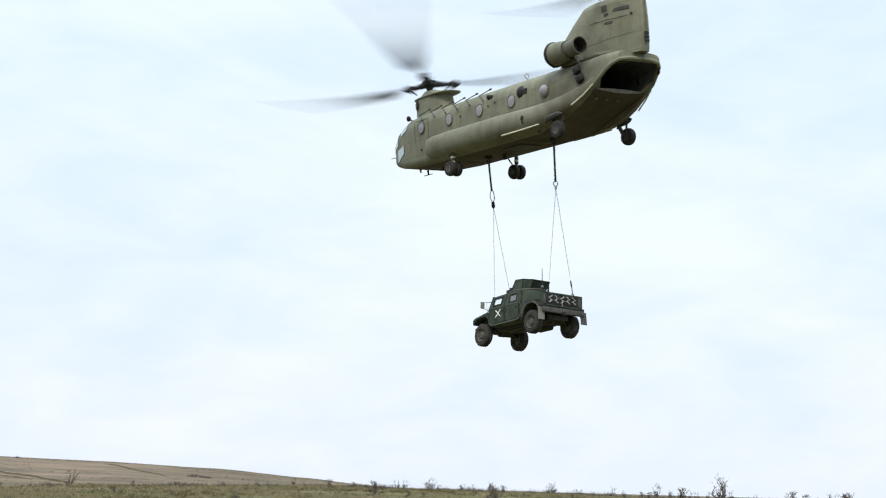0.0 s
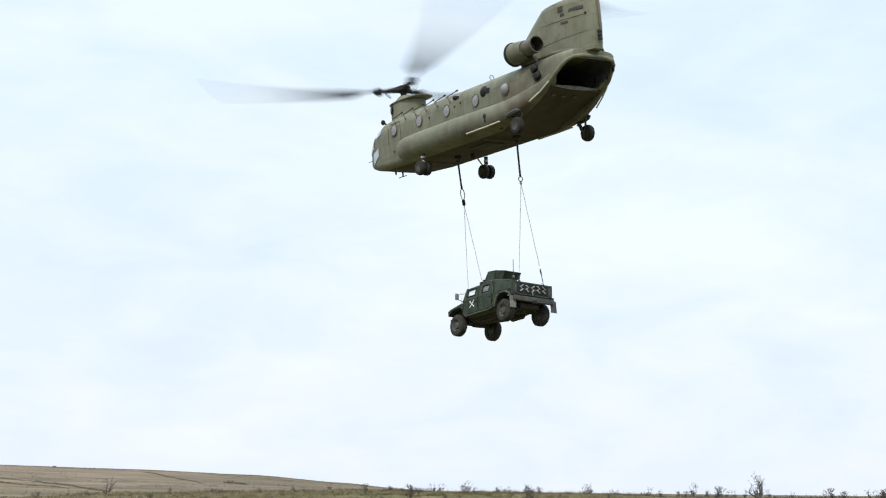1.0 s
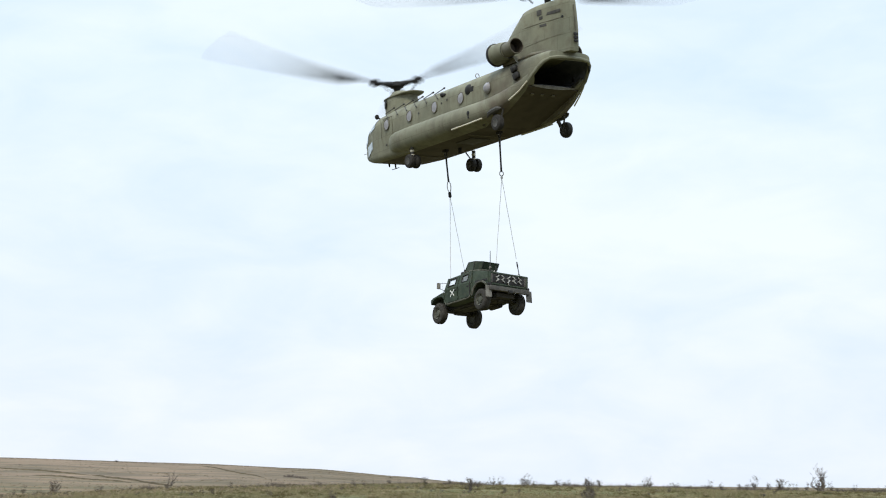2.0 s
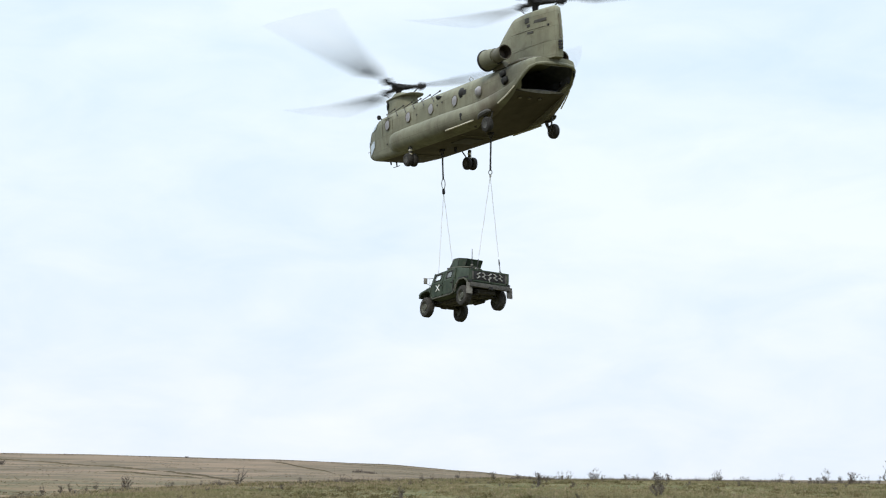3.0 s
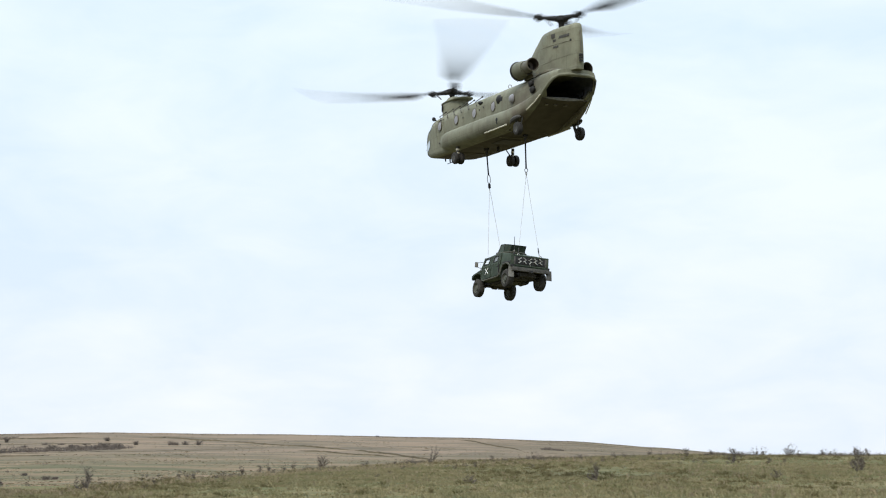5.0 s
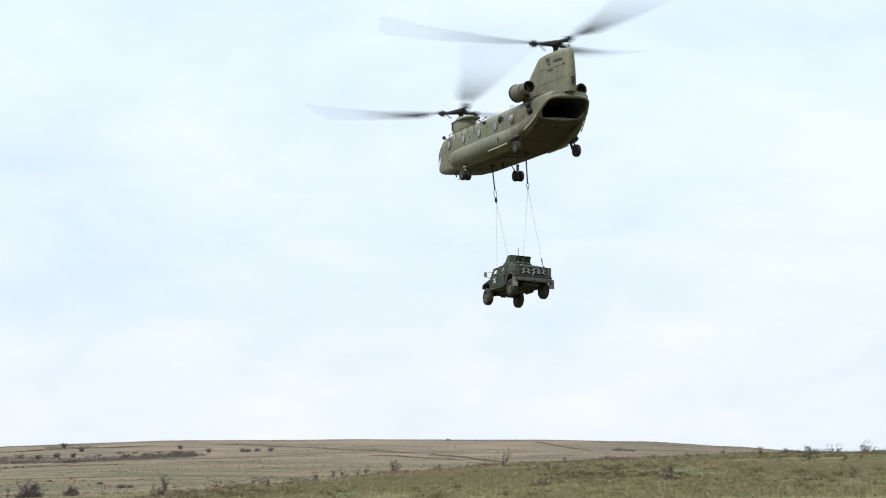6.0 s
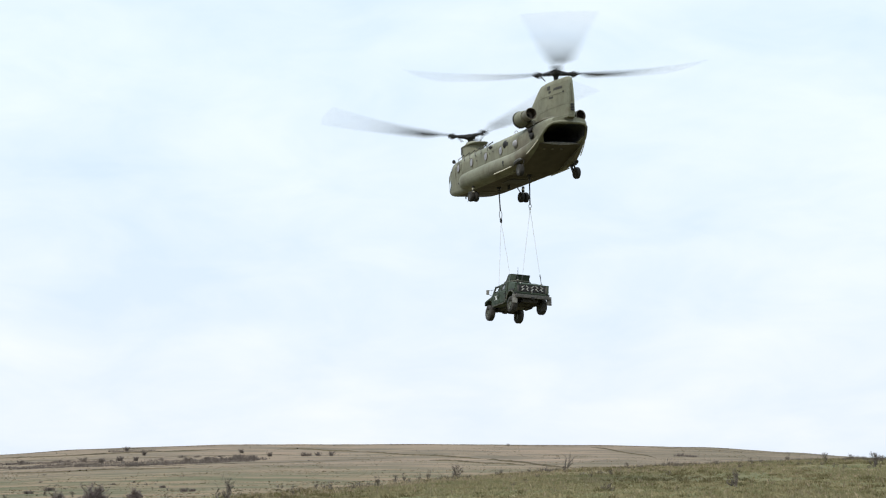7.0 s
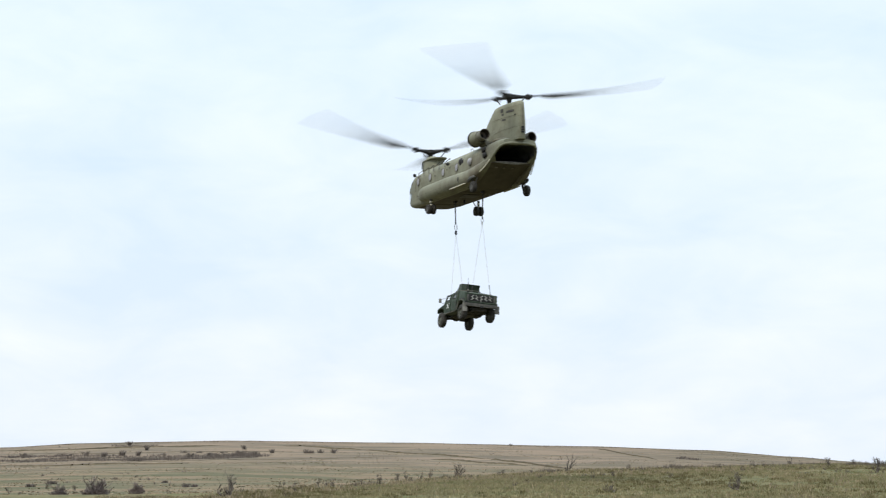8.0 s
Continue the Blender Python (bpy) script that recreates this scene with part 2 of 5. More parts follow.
def weather(m, soot):
    """Skin panels of slightly differing tone with fine seams, grime running down, and soot behind the exhausts."""
    nt = m.node_tree
    n, l = nt.nodes.new, nt.links.new
    bsdf = nt.nodes["Principled BSDF"]
    col = bsdf.inputs["Base Color"].links[0].from_socket
    co, sep, flat = n("ShaderNodeTexCoord"), n("ShaderNodeSeparateXYZ"), n("ShaderNodeCombineXYZ")
    l(co.outputs["Object"], sep.inputs[0])
    l(sep.outputs["X"], flat.inputs["X"])
    l(sep.outputs["Z"], flat.inputs["Y"])
    panels = n("ShaderNodeTexBrick")
    l(flat.outputs[0], panels.inputs["Vector"])
    for key, value in (("Scale", 1.0), ("Mortar Size", 0.012), ("Mortar Smooth", 0.6), ("Brick Width", 1.27), ("Row Height", 0.62)):
        panels.inputs[key].default_value = value
    for key, g in (("Color1", 0.90), ("Color2", 1.0), ("Mortar", 0.66)):
        panels.inputs[key].default_value = (g, g, g, 1)

    def blotch(scale, stretch, lo, hi, detail=6):
        mp, tex, cut = n("ShaderNodeMapping"), n("ShaderNodeTexNoise"), n("ShaderNodeMapRange")
        mp.inputs["Scale"].default_value = stretch
        l(co.outputs["Object"], mp.inputs["Vector"])
        l(mp.outputs[0], tex.inputs["Vector"])
        tex.inputs["Scale"].default_value, tex.inputs["Detail"].default_value = scale, detail
        cut.inputs["From Min"].default_value, cut.inputs["From Max"].default_value = lo, hi
        l(tex.outputs["Fac"], cut.inputs["Value"])
        return cut.outputs["Result"]

    def mixc(kind, fac, a, b):
        x = n("ShaderNodeMix")
        x.data_type, x.blend_type = "RGBA", kind
        if isinstance(fac, float):
            x.inputs["Factor"].default_value = fac
        else:
            l(fac, x.inputs["Factor"])
        l(a, x.inputs["A"])
        if isinstance(b, tuple):
            x.inputs["B"].default_value = (*b, 1)
        else:
            l(b, x.inputs["B"])
        return x.outputs["Result"]

    col = mixc("MULTIPLY", 1.0, col, panels.outputs["Color"])
    run, amount = blotch(1.0, (3.2, 3.2, 0.45), 0.5, 0.78), n("ShaderNodeMath")
    amount.operation, amount.inputs[1].default_value = "MULTIPLY", 0.5
    l(run, amount.inputs[0])
    col = mixc("MIX", amount.outputs[0], col, (0.085, 0.076, 0.052))
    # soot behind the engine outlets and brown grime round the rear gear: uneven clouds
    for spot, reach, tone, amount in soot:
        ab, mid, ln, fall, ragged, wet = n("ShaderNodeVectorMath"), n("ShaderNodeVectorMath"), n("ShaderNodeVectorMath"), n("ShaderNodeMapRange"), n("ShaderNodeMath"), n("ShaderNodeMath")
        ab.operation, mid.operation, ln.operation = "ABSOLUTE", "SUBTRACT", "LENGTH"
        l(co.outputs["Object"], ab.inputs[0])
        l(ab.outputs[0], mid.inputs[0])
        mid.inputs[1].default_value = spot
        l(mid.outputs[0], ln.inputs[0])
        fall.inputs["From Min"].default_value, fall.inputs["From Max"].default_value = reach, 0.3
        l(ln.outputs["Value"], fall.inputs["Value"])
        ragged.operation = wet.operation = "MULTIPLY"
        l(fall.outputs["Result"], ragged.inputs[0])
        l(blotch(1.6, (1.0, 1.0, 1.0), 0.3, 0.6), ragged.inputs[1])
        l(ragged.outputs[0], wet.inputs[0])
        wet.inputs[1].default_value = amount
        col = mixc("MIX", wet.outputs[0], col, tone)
    l(col, bsdf.inputs["Base Color"])


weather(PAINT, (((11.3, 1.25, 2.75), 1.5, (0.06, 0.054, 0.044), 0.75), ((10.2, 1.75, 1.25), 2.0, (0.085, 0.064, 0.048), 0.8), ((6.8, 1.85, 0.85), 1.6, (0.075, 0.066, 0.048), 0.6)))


def glass_mat():
    m = bpy.data.materials.new("clear_glass")
    m.use_nodes = True
    b = m.node_tree.nodes["Principled BSDF"]
    b.inputs["Base Color"].default_value = (0.86, 0.92, 0.95, 1)
    b.inputs["Roughness"].default_value = 0.03
    b.inputs["Transmission Weight"].default_value = 0.85
    b.inputs["IOR"].default_value = 1.2
    return m


GLASS = glass_mat()


def ground_mat():
    """Green-olive pasture close by, tawny dry grass on the far hill."""
    m = bpy.data.materials.new("pasture_and_dry_hill_grass")
    m.use_nodes = True
    nt = m.node_tree
    n, l = nt.nodes.new, nt.links.new
    bsdf = nt.nodes["Principled BSDF"]
    co = n("ShaderNodeTexCoord")

    def noise_tex(scale, detail, stretch=(1, 1, 1), rough=0.55):
        mp, t = n("ShaderNodeMapping"), n("ShaderNodeTexNoise")
        mp.inputs["Scale"].default_value = stretch
        l(co.outputs["Object"], mp.inputs["Vector"])
        l(mp.outputs[0], t.inputs["Vector"])
        t.inputs["Scale"].default_value, t.inputs["Detail"].default_value = scale, detail
        t.inputs["Roughness"].default_value = rough
        return t.outputs["Fac"]

    def two(fac, a, b, lo=0.38, hi=0.62):
        r = n("ShaderNodeValToRGB")
        r.color_ramp.elements[0].position, r.color_ramp.elements[1].position = lo, hi
        r.color_ramp.elements[0].color, r.color_ramp.elements[1].color = (*a, 1), (*b, 1)
        l(fac, r.inputs["Fac"])
        return r.outputs["Color"]

    def mixc(fac, a, b):
        x = n("ShaderNodeMix")
        x.data_type = "RGBA"
        if isinstance(fac, float):
            x.inputs["Factor"].default_value = fac
        else:
            l(fac, x.inputs["Factor"])
        l(a, x.inputs["A"])
        l(b, x.inputs["B"])
        return x.outputs["Result"]

    near = mixc(0.5, two(noise_tex(0.16, 6, (1, 0.6, 1)), (0.056, 0.064, 0.022), (0.132, 0.104, 0.050), 0.40, 0.60), two(noise_tex(1.1, 6, (1, 0.6, 1), 0.7), (0.046, 0.050, 0.019), (0.132, 0.106, 0.050), 0.40, 0.60))
    far = mixc(0.45, two(noise_tex(0.011, 5, (0.5, 1, 1)), (0.086, 0.072, 0.047), (0.150, 0.110, 0.081), 0.40, 0.60), two(noise_tex(0.05, 5, (0.3, 1, 1), 0.6), (0.070, 0.060, 0.039), (0.164, 0.124, 0.091), 0.34, 0.66))
    far = mixc(0.42, far, two(noise_tex(0.017, 6, (0.5, 0.8, 1), 0.6), (0.062, 0.055, 0.033), (0.180, 0.128, 0.090), 0.38, 0.62))
    # bands of straw and bare soil along the slope
    far = mixc(0.42, far, two(noise_tex(0.05, 4, (0.35, 1, 1), 0.6), (0.064, 0.054, 0.037), (0.180, 0.127, 0.086), 0.43, 0.58))
    mid = mixc(0.3, two(noise_tex(0.045, 5, (0.6, 1, 1), 0.6), (0.044, 0.052, 0.021), (0.134, 0.096, 0.056), 0.44, 0.57), far)
    geo, ln = n("ShaderNodeNewGeometry"), n("ShaderNodeVectorMath")
    ln.operation = "LENGTH"
    l(geo.outputs["Position"], ln.inputs[0])
    wob, wobs = n("ShaderNodeMath"), n("ShaderNodeMath")
    wobs.operation, wobs.inputs[1].default_value = "MULTIPLY", 160.0
    l(noise_tex(0.012, 4), wobs.inputs[0])
    l(wobs.outputs[0], wob.inputs[0])
    l(ln.outputs["Value"], wob.inputs[1])

    def step(lo, hi):
        r = n("ShaderNodeMapRange")
        r.inputs["From Min"].default_value, r.inputs["From Max"].default_value = lo, hi
        l(wob.outputs[0], r.inputs["Value"])
        return r.outputs["Result"]

    # towards the west the pasture grows thin and tawny before its brow
    where, west, thin, dry = n("ShaderNodeSeparateXYZ"), n("ShaderNodeMapRange"), n("ShaderNodeMath"), n("ShaderNodeMath")
    l(geo.outputs["Position"], where.inputs[0])
    west.inputs["From Min"].default_value, west.inputs["From Max"].default_value = 22.0, -12.0
    l(where.outputs["X"], west.inputs["Value"])
    thin.operation = dry.operation = "MULTIPLY"
    l(west.outputs["Result"], thin.inputs[0])
    l(step(165.0, 215.0), thin.inputs[1])
    l(thin.outputs[0], dry.inputs[0])
    dry.inputs[1].default_value = 0.6
    near = mixc(dry.outputs[0], near, far)
    east, rough = n("ShaderNodeMapRange"), n("ShaderNodeMath")
    east.inputs["From Min"].default_value, east.inputs["From Max"].default_value = 10.0, 90.0
    east.inputs["To Max"].default_value = 0.75
    l(where.outputs["X"], east.inputs["Value"])
    rough.operation = "MULTIPLY"
    l(east.outputs["Result"], rough.inputs[0])
    l(noise_tex(0.02, 4, (0.6, 1, 1)), rough.inputs[1])
    far = mixc(rough.outputs[0], far, two(noise_tex(0.04, 5, (0.5, 1, 1)), (0.052, 0.046, 0.026), (0.100, 0.080, 0.050)))
    col = mixc(step(250.0, 330.0), near, mid)
    col = mixc(step(520.0, 740.0), col, far)
    l(col, bsdf.inputs["Base Color"])
    bsdf.inputs["Roughness"].default_value = 0.95
    bsdf.inputs["Specular IOR Level"].default_value = 0.1
    b = n("ShaderNodeBump")
    b.inputs["Strength"].default_value, b.inputs["Distance"].default_value = 0.4, 0.1
    l(noise_tex(2.5, 6), b.inputs["Height"])
    l(b.outputs["Normal"], bsdf.inputs["Normal"])
    return m


GROUND = ground_mat()


# ======== building helpers ========
def part(name, bm, material, parent=None, label="", smooth=40):
    """Links a bmesh as one mesh object under a thing or a part."""
    me = bpy.data.meshes.new(name)
    bmesh.ops.recalc_face_normals(bm, faces=bm.faces)
    bm.to_mesh(me)
    bm.free()
    if smooth:
        me.polygons.foreach_set("use_smooth", [True] * len(me.polygons))
        me.set_sharp_from_angle(angle=radians(smooth))
    for mm in material if isinstance(material, (list, tuple)) else [material]:
        me.materials.append(mm)
    ob = new(name, me)
    ob.parent = parent
    return tagged(ob, label)


def skin(bm, rings, closed=True, cap=True):
    """Joins rings of points into a skin."""
    vs = [[bm.verts.new(p) for p in ring] for ring in rings]
    k = len(rings[0])
    for a, b in zip(vs, vs[1:]):
        for i in range(k if closed else k - 1):
            j = (i + 1) % k
            bm.faces.new((a[i], a[j], b[j], b[i]))
    if cap:
        bm.faces.new(vs[0][::-1])
        bm.faces.new(vs[-1])
    return vs


def basis(direction):
    d = Vector(direction).normalized()
    u = d.orthogonal().normalized()
    return u, d.cross(u)


def tube(bm, points, radii, sides=8, cap=True):
    pts = [Vector(p) for p in points]
    if isinstance(radii, (int, float)):
        radii = [radii] * len(pts)
    rings = []
    u, v = basis(pts[1] - pts[0])
    for i, p in enumerate(pts):
        d = (pts[min(i + 1, len(pts) - 1)] - pts[max(i - 1, 0)]).normalized()
        u = (u - d * u.dot(d)).normalized()
        v = d.cross(u)
        rings.append([p + radii[i] * (math.cos(2 * math.pi * k / sides) * u + math.sin(2 * math.pi * k / sides) * v) for k in range(sides)])
    skin(bm, rings, True, cap)
    return bm


def lathe(bm, profile, origin, axis, sides=24, cap=True):
    """profile: pairs of distance along the axis and radius."""
    o, a = Vector(origin), Vector(axis).normalized()
    u, v = basis(a)
    rings = [[o + a * t + r * (math.cos(2 * math.pi * k / sides) * u + math.sin(2 * math.pi * k / sides) * v) for k in range(sides)] for t, r in profile]
    skin(bm, rings, True, cap)
    return bm


def box(bm, c, s, bevel=0.02, m=None):
    got = bmesh.ops.create_cube(bm, size=1.0)
    vs = got["verts"]
    bmesh.ops.scale(bm, vec=s, verts=vs)
    if bevel:
        edges = list({e for v in vs for e in v.link_edges})
        r = bmesh.ops.bevel(bm, geom=edges, offset=bevel, segments=2, affect="EDGES", profile=0.7)
        vs = list({v for f in r["faces"] for v in f.verts} | {v for v in vs if v.is_valid})
    if m is not None:
        bmesh.ops.transform(bm, matrix=m, verts=vs)
    bmesh.ops.translate(bm, vec=c, verts=vs)
    return bm


def slab(bm, outline, thick):
    """A plate: outline of 3D points in one plane, pushed along thick."""
    a = [bm.verts.new(p) for p in outline]
    b = [bm.verts.new(Vector(p) + Vector(thick)) for p in outline]
    bm.faces.new(a[::-1])
    bm.faces.new(b)
    for i in range(len(a)):
        j = (i + 1) % len(a)
        bm.faces.new((a[i], a[j], b[j], b[i]))
    return bm


def B():
    return bmesh.new()


def smoothstep(a, b, x):
    s = min(1.0, max(0.0, (x - a) / (b - a)))
    return s * s * (3 - 2 * s)


def chain(table, x):
    """Smooth value from a short table of (x, value), in rising x."""
    if x <= table[0][0]:
        return table[0][1]
    for (a, va), (b, vb) in zip(table, table[1:]):
        if x <= b:
            return va + (vb - va) * smoothstep(a, b, x) * 0.5 + (vb - va) * 0.5 * (x - a) / (b - a)
    return table[-1][1]


# ======== ground ========
EYE_Z = 1.7
# degrees to the left of +y, and degrees above eye level
SKYLINE = [(-60, -0.9), (-14, -0.45), (-10, 0.02), (-8, 0.2), (-5, 0.43), (-1, 0.58), (6, 0.73), (12, 0.80), (17, 0.71), (20, 0.55), (30, 0.2), (60, -0.3)]
CREST = [(-60, -0.3), (-28, -0.2), (-22, -0.24), (-17, -0.16), (-10, -0.10), (-5, -0.2), (0, -0.32), (4, -0.52), (9, -0.83), (12, -1.08), (14, -1.22), (30, -1.5), (60, -1.5)]
CREST_R = [(-60, 170), (-10, 165), (0, 150), (9, 112), (14, 85), (30, 65), (60, 65)]


def ground_z(x, y):
    r = math.hypot(x, y)
    az = math.degrees(math.atan2(-x, y))
    edge = smoothstep(150, 70, abs(az))
    rc = chain(CREST_R, az)
    zc = EYE_Z + rc * math.tan(radians(chain(CREST, az)))
    near = zc * smoothstep(0.35 * rc, rc, r)
    hill_p = chain(SKYLINE, az)
    s = min(1.0, max(0.0, (r - 200) / 750))
    hill = EYE_Z + max(r, 200) * math.tan(radians(-1.22 + (hill_p + 1.22) * (s ** 0.8)))
    if r > 950:
        top = EYE_Z + 950 * math.tan(radians(hill_p))
        hill = top + (-6 - top) * smoothstep(950, 2200, r)
    k = smoothstep(rc * 1.01, max(rc + 70, 205), r)
    z = near + (hill - near) * k
    big = noise.noise((x * 0.012, y * 0.012, 3.1)) * 1.1 * smoothstep(230, 500, r) * (1 - smoothstep(800, 930, r))
    small = noise.noise((x * 0.09, y * 0.09, 0.4)) * 0.16 * smoothstep(20, 60, r) + noise.noise((x * 0.35, y * 0.35, 7.7)) * 0.05
    # two sunken cart tracks that slant across the hill
    groove = 0.0
    if 480 < r < 900:
        for off in (0.0, -0.13):
            want = 0.15 + 0.062 * az + off
            pitch = math.degrees(math.atan2(z - EYE_Z, r))
            if -1 < az < 9.5:
                groove -= 0.5 * math.exp(-(((pitch - want) / 0.028) ** 2))
    return (z + big + groove) * edge + small


def build_ground():
    azs = [a * 0.25 for a in range(-33 * 4, 24 * 4 + 1)]
    azs = [-180 + i * 5 for i in range(29)] + [-34.5] + azs + [25.5] + [30 + i * 5 for i in range(30)]
    rs = [1.0]
    while rs[-1] < 4600:
        r = rs[-1]
        rs.append(r * (1.10 if r < 55 else 1.018 if r < 240 else 1.022 if r < 1000 else 1.12))
    verts, faces = [(0, 0, ground_z(0, 0.01))], []
    for r in rs:
        for a in azs:
            x, y = -r * math.sin(radians(a)), r * math.cos(radians(a))
            verts.append((x, y, ground_z(x, y)))
    k = len(azs)
    for i in range(k):
        faces.append((0, 1 + (i + 1) % k, 1 + i))
    for j in range(len(rs) - 1):
        for i in range(k):
            a, b = 1 + j * k + i, 1 + j * k + (i + 1) % k
            faces.append((a, b, b + k, a + k))
    me = bpy.data.meshes.new("ground")
    me.from_pydata(verts, [], faces)
    me.polygons.foreach_set("use_smooth", [True] * len(me.polygons))
    me.materials.append(GROUND)
    me.validate()
    ob = new("ground", me)
    return tagged(ob, "rolling pasture with olive grass and a tawny dry hill", "ground", kind="structure")


build_ground()

# ======== tandem-rotor helicopter; x forward, y to its left, forward mast at x = 0 ========
HUB_F, HUB_A, TILT_F, TILT_A = (0.09, 0.05, 4.56), (-11.81, 0.03, 5.77), (1.8, 4.1), (1.0, -1.5)
HOOK_F, HOOK_R = (-3.74, 0.06, 0.56), (-7.97, 0.10, 0.56)
heli = tagged(new("transport_helicopter"), "sand-green tandem-rotor transport helicopter flying with its tail hatch open", "helicopter")

# x, half width, underside, roof, shoulder
HULL = [
    (2.36, 0.12, 1.55, 1.76, 1.64), (2.28, 0.34, 1.43, 1.94, 1.64), (2.10, 0.60, 1.30, 2.16, 1.64), (1.76, 0.86, 1.16, 2.42, 1.68), (1.3, 1.06, 1.02, 2.67, 1.78),
    (0.7, 1.22, 0.90, 2.9, 1.9), (0.0, 1.37, 0.82, 3.04, 2.0), (-1.5, 1.44, 0.76, 3.1, 2.05), (-5.0, 1.46, 0.76, 3.12, 2.05), (-8.6, 1.46, 0.76, 3.12, 2.05),
    (-9.2, 1.46, 0.84, 3.12, 2.05), (-10.4, 1.45, 1.26, 3.12, 2.05), (-11.72, 1.41, 1.76, 3.12, 2.2), (-12.15, 1.39, 2.06, 3.12, 2.35), (-12.48, 1.30, 2.36, 3.11, 2.5), (-12.74, 1.19, 2.56, 3.09, 2.66), (-12.94, 1.02, 2.68, 3.05, 2.74),
]


def hull_half(w, zb, zt, zs, rb):
    half = []
    for k in range(5):
        a = radians(-90 + 90 * k / 4)
        half.append((w - rb + rb * math.cos(a), zb + rb + rb * math.sin(a)))
    zs = max(zs, zb + rb + 0.03)
    for k in range(1, 11):
        a = radians(9 * k)
        half.append((w * max(0.0, math.cos(a)) ** (2 / 3.5), zs + (zt - zs) * math.sin(a) ** (2 / 3.5)))
    return half


def build_hull():
    bm = B()
    rings = []
    for x, w, zb, zt, zs in HULL:
        rb = min(0.28, 0.4 * (zs - zb), 0.45 * w) if x > -9 else 0.06
        half = hull_half(w, zb, zt, zs, rb)
        ring = [(x, y, z) for y, z in half] + [(x, -y, z) for y, z in half[-2::-1]]
        rings.append(ring)
    vs = skin(bm, rings, closed=False, cap=False)
    # underside faces take BELLY, the darker colour that stands for shade
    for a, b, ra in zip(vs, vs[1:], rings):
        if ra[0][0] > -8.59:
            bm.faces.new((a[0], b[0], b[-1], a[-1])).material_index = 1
    bm.faces.new(vs[0])
    bm.faces.new(vs[-1][::-1])
    ob = part("fuselage", bm, [PAINT, BELLY, CABIN], heli, "sand-green riveted fuselage, belly shade painted in darker", smooth=35)
    so = ob.modifiers.new("skin", "SOLIDIFY")
    so.thickness, so.offset, so.material_offset = 0.07, -1, 2
    return ob


fuselage = build_hull()


def build_tail():
    # raised loading ramp that closes the lower half of the tail
    bm = B()
    slab(bm, [(-8.62, 1.39, 0.77), (-8.62, -1.39, 0.77), (-11.75, -1.36, 1.78), (-11.75, 1.36, 1.78)], (0.05, 0, 0.13))
    # BELLY again: the ramp's underside shade is in its colour
    ramp = part("loading_ramp", bm, BELLY, heli, "raised loading ramp, its underside painted dark as shade")
    bm = B()
    rings = []
    for k in range(13):
        y = 1.08 - 2.16 * k / 12
        h = 0.02 + 0.075 * (1 - (y / 1.08) ** 2)
        rings.append([(-11.70, y, 1.84 - h * 0.4), (-11.80, y, 1.84 - h), (-11.86, y, 1.85), (-11.80, y, 1.86 + h * 0.5), (-11.70, y, 1.86 + h * 0.4)])
    skin(bm, rings)
    part("ramp_lip", bm, LIP, ramp, "scuffed grey ramp edge")
    for y in (0.75, 0.25, -0.3):
        bm = B()
        box(bm, (-11.3, y, 1.60), (0.10, 0.16, 0.05), 0.015, pose(0, 0, 0, 0, 20, 0))
        part("ramp_step", bm, PAINT_DARK, ramp)
    # thick rolled rim round the hatch
    rim = [(-11.72, 1.38, 1.82), (-12.15, 1.36, 2.11), (-12.48, 1.27, 2.40), (-12.74, 1.16, 2.60), (-12.9, 0.97, 2.72), (-12.97, 0.56, 2.78), (-12.99, 0.0, 2.79)]
    rim += [(x, -y, z) for x, y, z in rim[-2::-1]]
    bm = B()
    tube(bm, rim, 0.075, 8)
    part("hatch_rim", bm, PAINT, heli)
    for s in (1, -1):
        bm = B()
        slab(bm, [(-11.74, s * 1.36, 1.83), (-11.82, s * 1.02, 1.84), (-11.98, s * 1.10, 1.97), (-12.2, s * 1.25, 2.16), (-12.15, s * 1.36, 2.11)], (0.06, 0, 0.05))
        part("hatch_cheek", bm, PAINT, heli, smooth=0)
    # cabin floor and bulkhead, seen as a dark hollow
    bm = B()
    box(bm, (-5.4, 0, 0.90), (6.3, 2.4, 0.06), 0)
    part("cabin_floor", bm, CABIN, heli)
    bm = B()
    box(bm, (-0.6, 0, 1.85), (0.08, 2.4, 1.9), 0)
    part("cabin_bulkhead", bm, CABIN, heli)
    # keel seams and hatch on the belly
    for x in (-2.2, -7.0):
        bm = B()
        box(bm, (x, 0, 0.745), (0.05, 2.1, 0.03), 0.008)
        part("belly_frame", bm, PAINT_DARK, heli)
    # hatch slab coloured dark to stand for the shaded cavity
    bm = B()
    box(bm, (-5.9, 0.05, 0.738), (1.2, 1.0, 0.04), 0.012)
    part("rescue_hatch", bm, MARK, heli, "rescue hatch painted dark for the belly cavity's shade")


build_tail()


